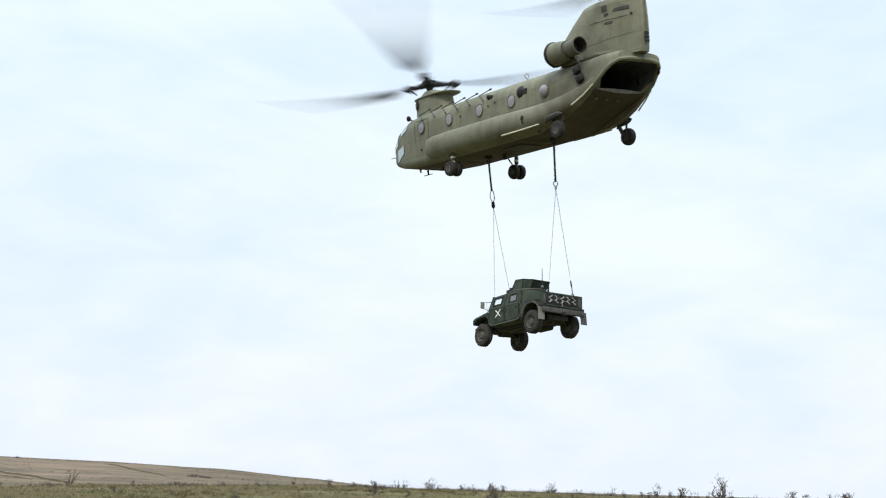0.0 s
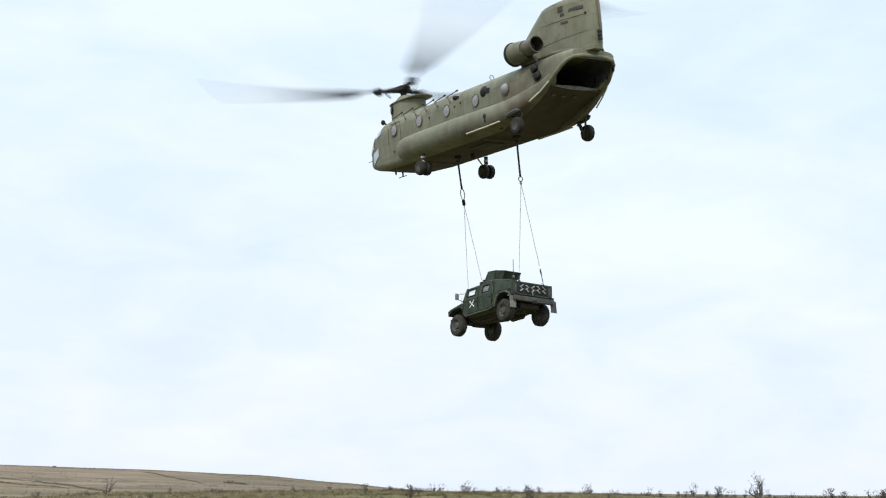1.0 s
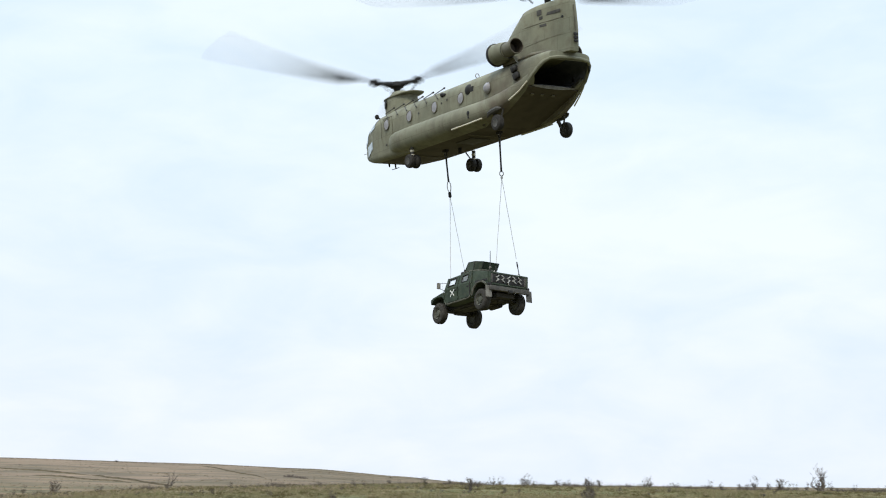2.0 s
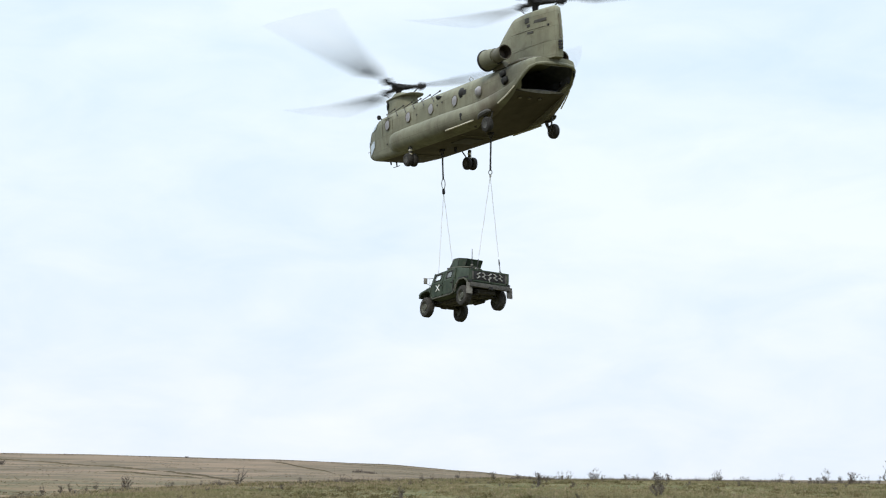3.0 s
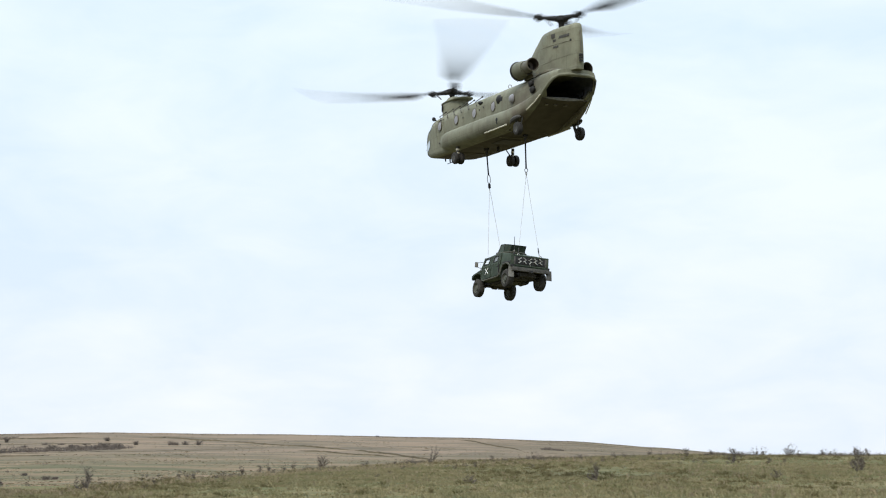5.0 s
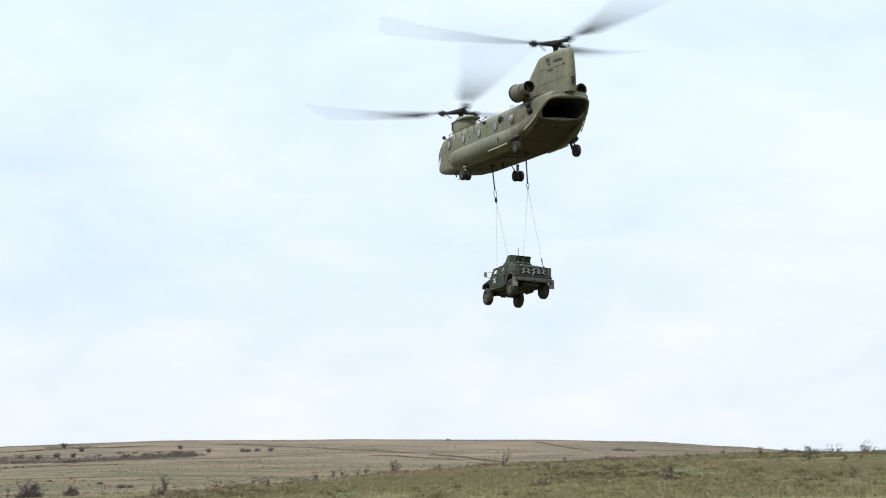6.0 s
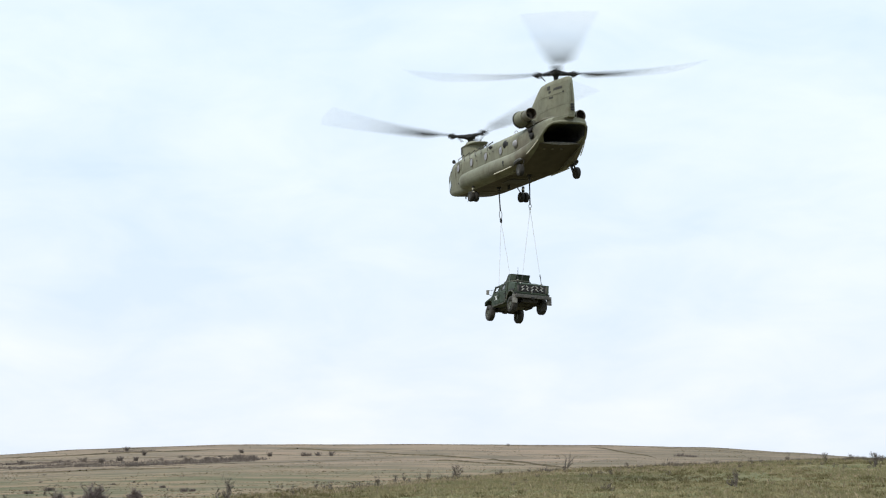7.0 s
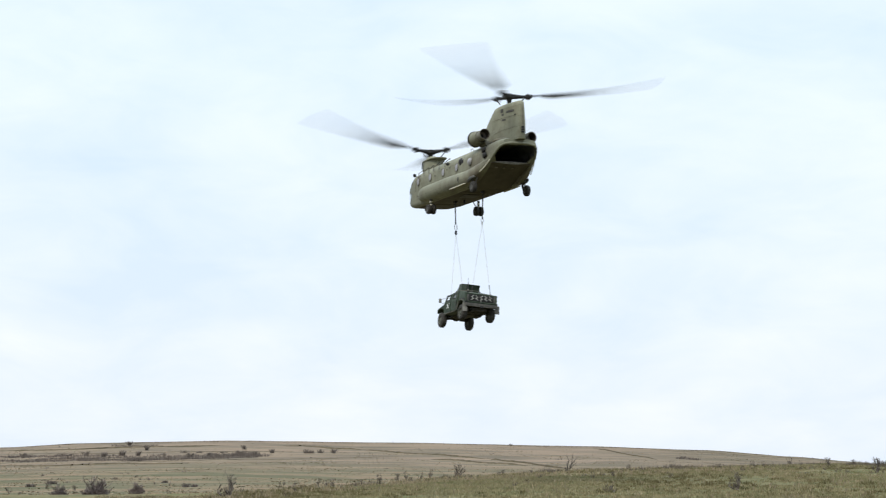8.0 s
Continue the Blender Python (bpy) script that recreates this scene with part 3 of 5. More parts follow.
def build_sponson(s):
    """The fuel-tank bulge along one side."""
    bm = B()
    stations = [(-1.25, 1.34, 1.45, 1.15, 1.1), (-1.35, 1.48, 1.58, 1.05, 0.98), (-1.6, 1.69, 1.68, 0.94, 0.88), (-2.1, 1.84, 1.74, 0.86, 0.82), (-3.0, 1.88, 1.76, 0.82, 0.80),
                (-6.5, 1.88, 1.76, 0.82, 0.80), (-8.8, 1.88, 1.77, 0.84, 0.82), (-9.6, 1.86, 1.80, 0.92, 0.9), (-10.3, 1.80, 1.86, 1.08, 1.05), (-11.0, 1.66, 1.97, 1.36, 1.34), (-11.6, 1.50, 2.12, 1.68, 1.64), (-12.0, 1.41, 2.26, 2.0, 1.98)]
    rings = []
    for x, out, zt, zb, zin in stations:
        up = 0.08 * smoothstep(-9.6, -6.5, x)
        zt, zb = zt + up, zb + 0.7 * up
        h = zt - zb
        a = min(1.43, out - 0.02)
        pts = [(1.28, zt + 0.03), (a, zt), (a + 0.55 * (out - a), zt - 0.05 * h), (a + 0.86 * (out - a), zt - 0.20 * h), (out, zt - 0.42 * h), (out, zt - 0.62 * h), (a + 0.85 * (out - a), zt - 0.84 * h), (a + 0.5 * (out - a), zt - 0.97 * h), (1.28, zin)]
        rings.append([(x, s * y, z) for y, z in pts])
    skin(bm, rings, True, True)
    sp = part("sponson", bm, PAINT, heli, smooth=60)
    bm = B()
    tube(bm, [(-6.95, s * 1.83, 0.93), (-8.2, s * 1.83, 0.935), (-9.2, s * 1.83, 0.955)], 0.035, 6)
    part("strake", bm, PALE, sp, "pale edge strip")
    bm = B()
    tube(bm, [(-10.95, s * 1.67, 1.36), (-11.5, s * 1.54, 1.64), (-11.95, s * 1.44, 1.95)], 0.03, 6)
    part("strake", bm, PALE, sp, "pale edge strip")
    # filler neck and a vent on the outer face
    bm = B()
    lathe(bm, [(0, 0.10), (0.05, 0.10), (0.06, 0.06)], (-8.3, s * 1.84, 1.36), (0, s, 0), 12)
    box(bm, (-8.3, s * 1.86, 1.22), (0.1, 0.06, 0.16), 0.02)
    part("filler_cap", bm, BLACK, sp)
    # dark tube on the skin, painted in for shade inside the wheel well
    bm = B()
    tube(bm, [(-9.55, s * 1.79, 0.93), (-9.70, s * 1.80, 1.05), (-9.98, s * 1.80, 1.10), (-10.28, s * 1.77, 1.15), (-10.46, s * 1.73, 1.14)], [0.03, 0.10, 0.13, 0.11, 0.03], 8)
    part("wheel_well_shade", bm, MARK, sp, "wheel-well shade painted as a dark tube")
    return sp


for side in (1, -1):
    build_sponson(side)


def wheel(parent, x, y, z, r, w, name="wheel"):
    bm = B()
    pr = [(-w / 2, 0.5 * r), (-w / 2, 0.80 * r), (-0.42 * w, 0.93 * r), (-0.25 * w, 0.99 * r), (0, r), (0.25 * w, 0.99 * r), (0.42 * w, 0.93 * r), (w / 2, 0.80 * r), (w / 2, 0.5 * r)]
    lathe(bm, pr, (x, y, z), (0, 1, 0), 24, cap=False)
    ob = part(name, bm, RUBBER, parent, "black rubber tyre")
    bm = B()
    pr = [(-w * 0.40, 0.12 * r), (-w * 0.46, 0.30 * r), (-w * 0.52, 0.52 * r), (w * 0.52, 0.52 * r), (w * 0.46, 0.30 * r), (w * 0.40, 0.12 * r)]
    lathe(bm, pr, (x, y, z), (0, 1, 0), 16)
    part("rim", bm, GRIME, ob, "grimy wheel rim")
    return ob


def build_gear():
    for s in (1, -1):
        y0 = 1.54 if s > 0 else -1.74
        bm = B()
        tube(bm, [(-3.3, y0 - 0.02, 0.90), (-3.3, y0, 0.50)], 0.085, 10)
        tube(bm, [(-3.3, y0, 0.54), (-3.3, y0, 0.24)], 0.055, 10)
        tube(bm, [(-3.3, y0 - 0.21, 0.24), (-3.3, y0 + 0.21, 0.24)], 0.05, 8)
        tube(bm, [(-3.05, s * 1.5, 0.85), (-3.28, y0, 0.31)], 0.03, 6)
        fs = part("front_strut", bm, MARK, heli, "dark oily oleo strut")
        for z, h in ((0.66, 0.09), (0.48, 0.07)):
            bm = B()
            lathe(bm, [(0, 0.07), (0.01, 0.092), (h, 0.092), (h + 0.01, 0.07)], (-3.3, y0, z), (0, 0, 1), 12)
            part("collar", bm, PALE, fs, "pale strut collar")
        for dy in (-0.155, 0.155):
            wheel(heli, -3.3, y0 + dy, 0.24, 0.31, 0.23, "front_wheel")
        bm = B()
        low = 0.5 if s < 0 else 0.58
        tube(bm, [(-9.75, s * 1.62, 1.15), (-10.12, s * 1.60, low + 0.02)], 0.075, 10)
        tube(bm, [(-10.42, s * 1.56, 1.25), (-10.2, s * 1.62, low + 0.04)], 0.04, 8)
        tube(bm, [(-10.2, s * 1.55, low), (-10.2, s * 1.82, low)], 0.06, 8)
        box(bm, (-9.85, s * 1.6, 1.15), (0.5, 0.26, 0.22), 0.05)
        part("rear_strut", bm, MARK, heli, "dark oily oleo strut")
        wheel(heli, -10.2, s * 1.75, 0.5 if s < 0 else 0.58, 0.335, 0.26, "rear_wheel")


build_gear()


def build_pylons():
    def oval(x0, x1, w, z, n=28, p=0.8):
        c, h = (x0 + x1) / 2, (x0 - x1) / 2
        return [(c + h * math.cos(a), w * math.copysign(abs(math.sin(a)) ** p, math.sin(a)), z) for a in (2 * math.pi * k / n for k in range(n))]

    # forward pylon with its flared top
    bm = B()
    skin(bm, [oval(0.92, -1.55, 0.62, 2.85), oval(0.92, -1.40, 0.57, 3.2), oval(0.92, -1.28, 0.55, 3.6), oval(0.92, -1.22, 0.54, 3.88), oval(0.86, -1.2, 0.50, 3.93), oval(0.6, -0.9, 0.40, 4.06), oval(0.42, -0.35, 0.24, 4.22)])
    fp = part("forward_pylon", bm, PAINT, heli)
    bm = B()
    skin(bm, [oval(0.90, -1.60, 0.55, 3.885, 28, 0.55), oval(0.94, -1.70, 0.59, 3.90, 28, 0.55), oval(0.94, -1.70, 0.59, 3.94, 28, 0.55), oval(0.84, -1.55, 0.52, 3.96, 28, 0.55)])
    part("pylon_cap", bm, PAINT, fp, "flat cap that overhangs the pylon's back")
    for s in (1, -1):
        bm = B()
        lathe(bm, [(0, 0.20), (0.03, 0.215), (0.045, 0.17)], (0.46, s * 0.48, 3.66), (0.42, s, 0.05), 18)
        part("air_intake", bm, BLACK, fp, "black oval cooling inlet")
    # spine over the drive shaft
    bm = B()
    rings = []
    for x, w, z in ((-1.6, 0.34, 3.18), (-2.6, 0.36, 3.2), (-8.2, 0.36, 3.22), (-9.6, 0.4, 3.26)):
        rings.append([(x, w, 2.95), (x, w, z - 0.06), (x, w * 0.7, z), (x, -w * 0.7, z), (x, -w, z - 0.06), (x, -w, 2.95)])
    skin(bm, rings)
    part("drive_shaft_tunnel", bm, PAINT, heli)
    bm = B()
    box(bm, (-6.9, 0.36, 3.16), (3.2, 0.10, 0.06), 0.015)
    part("walkway", bm, PAINT_DARK, heli, "dark worn roof walkway")

    # tall rear pylon: front edge x, rear edge x, half width, height
    sec = [(-8.7, -13.30, 0.84, 3.0), (-8.82, -13.34, 0.80, 3.15), (-8.9, -13.38, 0.75, 3.5), (-8.9, -13.41, 0.72, 3.9), (-9.06, -13.41, 0.70, 4.15), (-9.62, -13.40, 0.66, 4.6), (-10.1, -13.38, 0.62, 4.95), (-10.34, -13.36, 0.58, 5.14), (-10.6, -13.26, 0.42, 5.24)]
    bm = B()
    rings = []
    for f, r, w, z in sec:
        L = f - r
        half = [(f, 0.0), (f - 0.03 * L, 0.45 * w), (f - 0.10 * L, 0.78 * w), (f - 0.22 * L, 0.97 * w), (f - 0.40 * L, w), (f - 0.65 * L, 0.80 * w), (f - 0.88 * L, 0.44 * w), (r + 0.02, 0.25 * w), (r, 0.16 * w)]
        rings.append([(x, y, z) for x, y in half] + [(x, -y, z) for x, y in half[:0:-1]])
    skin(bm, rings)
    ap = part("aft_pylon", bm, PAINT, heli, smooth=50)
    bm = B()
    for z0, z1 in ((3.32, 3.42), (3.46, 3.56), (3.60, 3.70)):
        box(bm, (-13.44, 0, (z0 + z1) / 2), (0.05, 0.2, z1 - z0), 0.01)
    part("tail_grille", bm, BLACK, ap, "black tail vents")
    bm = B()
    tube(bm, [(-13.46, 0, 3.8), (-13.46, 0, 4.3), (-13.43, 0, 4.85)], 0.03, 6)
    part("tail_edge_strip", bm, PAINT_DARK, ap)
    # panel seams round the pylon
    def pylon_side(f, z):
        """A point on the pylon's side, f from front edge (0) to rear edge (1)."""
        for a, b in zip(sec, sec[1:]):
            if a[3] <= z <= b[3]:
                k = (z - a[3]) / (b[3] - a[3])
                x0, x1, w = (a[i] + (b[i] - a[i]) * k for i in range(3))
                prof = [(0.22, 0.97), (0.40, 1.0), (0.65, 0.80), (0.88, 0.44), (1.0, 0.2)]
                for (p, u), (q, v) in zip(prof, prof[1:]):
                    if p <= f <= q:
                        return x0 + (x1 - x0) * f, w * (u + (v - u) * (f - p) / (q - p))
    for s in (1, -1):
        for z0, z1, f0, f1 in ((3.62, 3.78, 0.45, 0.95), (4.42, 4.42, 0.35, 0.93)):
            bm = B()
            pts = []
            for k in range(9):
                z = z0 + (z1 - z0) * k / 8
                x, y = pylon_side(f0 + (f1 - f0) * k / 8, z)
                pts.append((x, s * (y + 0.002), z))
            tube(bm, pts, 0.012, 5)
            part("panel_seam", bm, PAINT_DARK, ap)
    # plain bars where the tail markings stand
    for s in (1, -1):
        for x0, x1, z, h in ((-11.75, -12.0, 4.86, 0.22), (-12.15, -12.95, 4.72, 0.13), (-11.85, -12.05, 4.62, 0.12), (-11.85, -12.2, 4.30, 0.10)):
            xm = (x0 + x1) / 2
            L = 2.4
            y = 0.57 - 0.24 * (-xm - 11.85)
            bm = B()
            box(bm, (xm, s * y, z), (abs(x1 - x0), 0.02, h), 0.004, pose(0, 0, 0, 0, 0, s * 13))
            part("marking", bm, MARK, ap, "dark stencilled bar")
        bm = B()
        lathe(bm, [(0, 0.06), (0.06, 0.05)], (-13.0, s * 0.24, 4.45), (0, s, 0), 10)
        part("tail_light", bm, BLACK, ap)
        # soot-dark root fairing where engine meets pylon
        bm = B()
        tube(bm, [(-10.7, s * 1.0, 3.06), (-11.6, s * 0.88, 3.13), (-12.4, s * 0.72, 3.09), (-12.85, s * 0.55, 3.04)], [0.05, 0.11, 0.09, 0.04], 8)
        part("root_fairing", bm, PAINT_DARK, heli, "sooty fairing below the engine exhaust")


build_pylons()


def build_engine(s):
    y = 1.42
    bm = B()
    lathe(bm, [(0.0, 0.36), (0.03, 0.44), (0.12, 0.46), (0.2, 0.445), (0.26, 0.43), (0.6, 0.42), (0.88, 0.38), (0.98, 0.34)], (-9.78, s * y, 3.48), (-1, s * 0.02, 0.0), 28)
    en = part("engine", bm, PAINT, heli, "sand-green engine nacelle with a dark intake screen")
    bm = B()
    lathe(bm, [(-0.10, 0.20), (-0.06, 0.34), (0.0, 0.42), (0.10, 0.485), (0.18, 0.485), (0.2, 0.46)], (-9.78, s * y, 3.48), (-1, s * 0.02, 0.0), 28)
    part("intake_screen", bm, BLACK, en, "black intake screen")
    bm = B()
    out = (-1, s * 0.12, 0.0)
    lathe(bm, [(0.0, 0.27), (0.05, 0.30), (0.66, 0.315), (0.82, 0.33), (0.86, 0.325), (0.86, 0.29), (0.5, 0.28)], (-10.66, s * (y + 0.01), 3.50), out, 28, cap=False)
    part("exhaust_pipe", bm, PAINT_DARK, en, "sand-green exhaust pipe with a sooty mouth")
    bm = B()
    lathe(bm, [(0.86, 0.288), (0.55, 0.27), (0.3, 0.25), (0.28, 0.1)], (-10.66, s * (y + 0.01), 3.50), out, 28, cap=False)
    part("nozzle", bm, HOT, en, "black sooty exhaust nozzle")
    bm = B()
    lathe(bm, [(0, 0.35), (0.10, 0.35)], (-10.66, s * (y + 0.02), 3.49), (-1, s * 0.05, 0), 28)
    part("clamp_ring", bm, BLACK, en)
    bm = B()
    slab(bm, [(-9.95, s * 1.15, 3.0), (-10.9, s * 1.15, 3.0), (-10.7, s * 1.2, 3.3), (-10.0, s * 1.2, 3.3)], (0, -s * 0.5, 0))
    part("mount", bm, PAINT_DARK, en)
    bm = B()
    lathe(bm, [(0, 0.025), (0.14, 0.025)], (-9.9, s * 1.5, 2.98), (0, 0, 1), 8)
    part("drain", bm, STEEL, en)


for side in (1, -1):
    build_engine(side)


def build_portholes():
    for s in (1, -1):
        for i, (x, zc) in enumerate(((-1.07, 2.35), (-3.08, 2.34), (-5.15, 2.31), (-7.21, 2.27), (-9.24, 2.26))):
            w = 1.435 if i == 0 else 1.455
            bm = B()
            ring = []
            for k in range(25):
                a = 2 * math.pi * k / 24
                ring.append((x + 0.225 * math.cos(a), s * (w + 0.018 - 0.04 * max(0, math.sin(a)) ** 2), zc + 0.245 * math.sin(a)))
            tube(bm, ring, 0.024, 6, cap=False)
            fr = part("porthole", bm, PAINT_DARK, heli)
            bm = B()
            deep = 0.16 if i == 4 else 0.004
            rings = []
            for f in (1.0, 0.92, 0.75, 0.5, 0.25, 0.04):
                rings.append([(x + f * 0.215 * math.cos(a), s * (w + 0.024 - 0.04 * max(0, f * math.sin(a)) ** 2 + deep * (1 - f * f) ** 0.5), zc + f * 0.235 * math.sin(a)) for a in (2 * math.pi * k / 20 for k in range(20))])
            skin(bm, rings, True, True)
            part("pane", bm, GREY_GLASS, fr, "milky bubble window" if i == 4 else "milky grey window pane", smooth=60)
        # door seams round the crew door
        for c, sz in (((-1.05, s * 1.36, 2.68), (0.9, 0.02, 0.025)), ((-0.56, s * 1.43, 2.2), (0.014, 0.014, 0.9)), ((-1.56, s * 1.448, 2.2), (0.014, 0.014, 0.9))):
            bm = B()
            box(bm, c, sz, 0)
            part("door_seam", bm, PAINT_DARK, heli)


build_portholes()


def build_cockpit():
    """Glazing round the nose: windscreen, side and chin panes, framed in paint."""
    def at(x, f):
        """A point just outside the hull at station x, f from sill (0) to roof (1)."""
        for a, b in zip(HULL, HULL[1:]):
            if a[0] >= x >= b[0]:
                k = (a[0] - x) / (a[0] - b[0])
                v = [a[i] + (b[i] - a[i]) * k for i in range(5)]
                ang = radians(90 * f)
                y = v[1] * math.cos(ang) ** (2 / 3.5)
                z = v[4] + (v[3] - v[4]) * math.sin(ang) ** (2 / 3.5)
                return y * 1.012 + 0.004, z + 0.012
    for s in (1, -1):
        for name, x0, x1, f0, f1 in (("side_window", 0.86, 0.22, 0.16, 0.62), ("windscreen", 2.1, 1.20, 0.34, 0.93), ("windscreen", 1.12, 0.86, 0.70, 0.95), ("chin_window", 2.22, 1.76, 0.02, 0.28), ("side_window", 1.70, 1.20, 0.03, 0.28)):
            bm = B()
            rings = []
            for i in range(7):
                x = x0 + (x1 - x0) * i / 6
                ring = []
                for j in range(7):
                    y, z = at(x, f0 + (f1 - f0) * j / 6)
                    ring.append((x, s * y, z))
                rings.append(ring)
            skin(bm, rings, False, False)
            part(name, bm, COCKPIT, heli, "cockpit pane with the sky's tone painted in", smooth=60)
        # low side pane by the pilots' feet
        bm = B()
        rings = []
        for i in range(6):
            x = 1.25 - 0.72 * i / 5
            y, z = at(x, 0.0)
            rings.append([(x, s * (y + 0.004), z - 0.06 - (0.50 - 0.03 * i) * j / 4) for j in range(5)])
        skin(bm, rings, False, False)
        part("side_window", bm, COCKPIT, heli, "cockpit pane with the sky's tone painted in", smooth=60)
    bm = B()
    tube(bm, [(2.15, 0.40, 1.70), (2.70, 0.46, 1.70)], [0.03, 0.015], 6)
    part("pitot_tube", bm, STEEL, heli)
    for s in (1, -1):
        bm = B()
        tube(bm, [(0.10, s * 1.02, 2.84), (0.14, s * 1.12, 2.94), (0.18, s * 1.14, 2.98)], 0.035, 6)
        lathe(bm, [(-0.05, 0.05), (-0.02, 0.11), (0.03, 0.12), (0.07, 0.06)], (0.20, s * 1.15, 2.98), (1, s * 0.2, 0.1), 12)
        part("mirror", bm, BLACK, heli, "black rear-view mirror")
    for x, l, zb in ((1.05, 0.14, 0.96), (0.5, 0.22, 0.87), (-0.6, 0.12, 0.79)):
        bm = B()
        tube(bm, [(x, 0.1, 0.98), (x - 0.02, 0.1, zb - l)], [0.05, 0.03], 6)
        if l > 0.2:
            tube(bm, [(x - 0.3, 0.1, zb - l), (x + 0.3, 0.1, zb - l)], 0.02, 6)
        part("belly_antenna", bm, BLACK, heli)


build_cockpit()


def build_fittings():
    for s in (1, -1):
        # long-wire antenna on stand-offs along the roof edge
        for x in (-0.7, -1.55, -2.35, -3.15, -4.0, -4.9):
            bm = B()
            root, tip = (x, s * 1.26, 2.93), (x - 0.72, s * 1.22, 3.06)
            tube(bm, [root, tip], [0.020, 0.020], 6)
            tube(bm, [(x - 0.06, s * 1.26, 2.93), (x - 0.52, s * 1.46, 2.64)], [0.020, 0.016], 6)
            lathe(bm, [(0, 0.02), (0.05, 0.04), (0.12, 0.04), (0.15, 0.02)], (tip[0] + 0.06, tip[1], tip[2] - 0.01), (-1, 0, 0.15), 8)
            lathe(bm, [(0, 0.02), (0.03, 0.035), (0.08, 0.02)], (x - 0.50, s * 1.45, 2.65), (-0.8, s * 0.35, -0.5), 8)
            part("antenna_standoff", bm, MARK, heli, "dark antenna stand-off")
        # warning sensors and flare dispensers
        for x, z, sz in ((-5.72, 2.72, 0.10), (-7.78, 2.5, 0.23), (-11.15, 2.62, 0.15), (-11.3, 2.3, 0.17)):
            bm = B()
            if x > -11:
                lathe(bm, [(0, sz), (0.06, sz * 1.05), (0.14, sz * 0.75), (0.17, sz * 0.3)], (x, s * 1.35, z), (-0.3, s, 0), 14)
                box(bm, (x - 0.16, s * 1.38, z - 0.02), (sz * 2.0, 0.16, sz * 1.0), 0.03)
            else:
                box(bm, (x, s * 1.45, z), (sz * 1.9, 0.2, sz * 1.5), 0.04, pose(0, 0, 0, 0, 20, s * 12))
                lathe(bm, [(0, sz * 0.7), (0.1, sz * 0.7), (0.12, sz * 0.4)], (x - 0.1, s * 1.51, z), (-0.5, s, 0), 12)
            part("warning_sensor" if x > -11 else "flare_dispenser", bm, BLACK, heli, "black sensor housing" if x > -11 else "black flare dispenser box")
        for x, z in ((-6.15, 2.42), (-5.72, 2.36), (-3.85, 2.3), (-1.0, 1.42)):
            bm = B()
            lathe(bm, [(0, 0.045), (0.03, 0.045)], (x, s * (1.445 if z > 1.9 else 1.44), z), (0, s, 0), 8)
            part("rivet_plate", bm, MARK, heli)
    bm = B()
    lathe(bm, [(0, 0.02), (0.22, 0.02)], (-6.6, 0.1, 3.18), (0, 0, 1), 8)
    ring = [(-6.6 + 0.0, 0.1 + 0.1 * math.cos(2 * math.pi * k / 12), 3.48 + 0.1 * math.sin(2 * math.pi * k / 12)) for k in range(13)]
    tube(bm, ring, 0.02, 5, cap=False)
    part("loop_antenna", bm, STEEL, heli)
    bm = B()
    slab(bm, [(-12.46, -1.25, 2.60), (-12.84, -1.03, 2.68), (-12.80, -1.09, 2.40), (-12.62, -1.18, 2.34)], (0, -0.06, 0))
    part("hatch_hinge", bm, BLACK, heli)
    # cargo hooks under the belly
    for x, y, z in (HOOK_F, HOOK_R):
        bm = B()
        box(bm, (x, y, 0.71), (0.26, 0.18, 0.14), 0.03)
        tube(bm, [(x - 0.08, y, 0.67), (x - 0.09, y, z - 0.02), (x, y, z - 0.07), (x + 0.09, y, z - 0.02), (x + 0.08, y, z + 0.05)], 0.03, 8)
        part("cargo_hook", bm, BLACK, heli)
    bm = B()
    box(bm, (-4.35, -0.3, 0.66), (0.12, 0.12, 0.28), 0.03)
    part("belly_beacon", bm, BLACK, heli)
    # lettering along the upper sponson
    for s in (1, -1):
        cu = bpy.data.curves.new("lettering", "FONT")
        cu.body, cu.size, cu.extrude, cu.align_x = "UNITED STATES ARMY", 0.205, 0.004, "CENTER"
        cu.materials.append(STENCIL)
        ob = new("lettering", cu)
        ob.parent = heli
        tilt = 70
        ob.matrix_basis = pose(-5.25, s * 1.853, 1.50, tilt, 0, 180 if s > 0 else 0)


build_fittings()


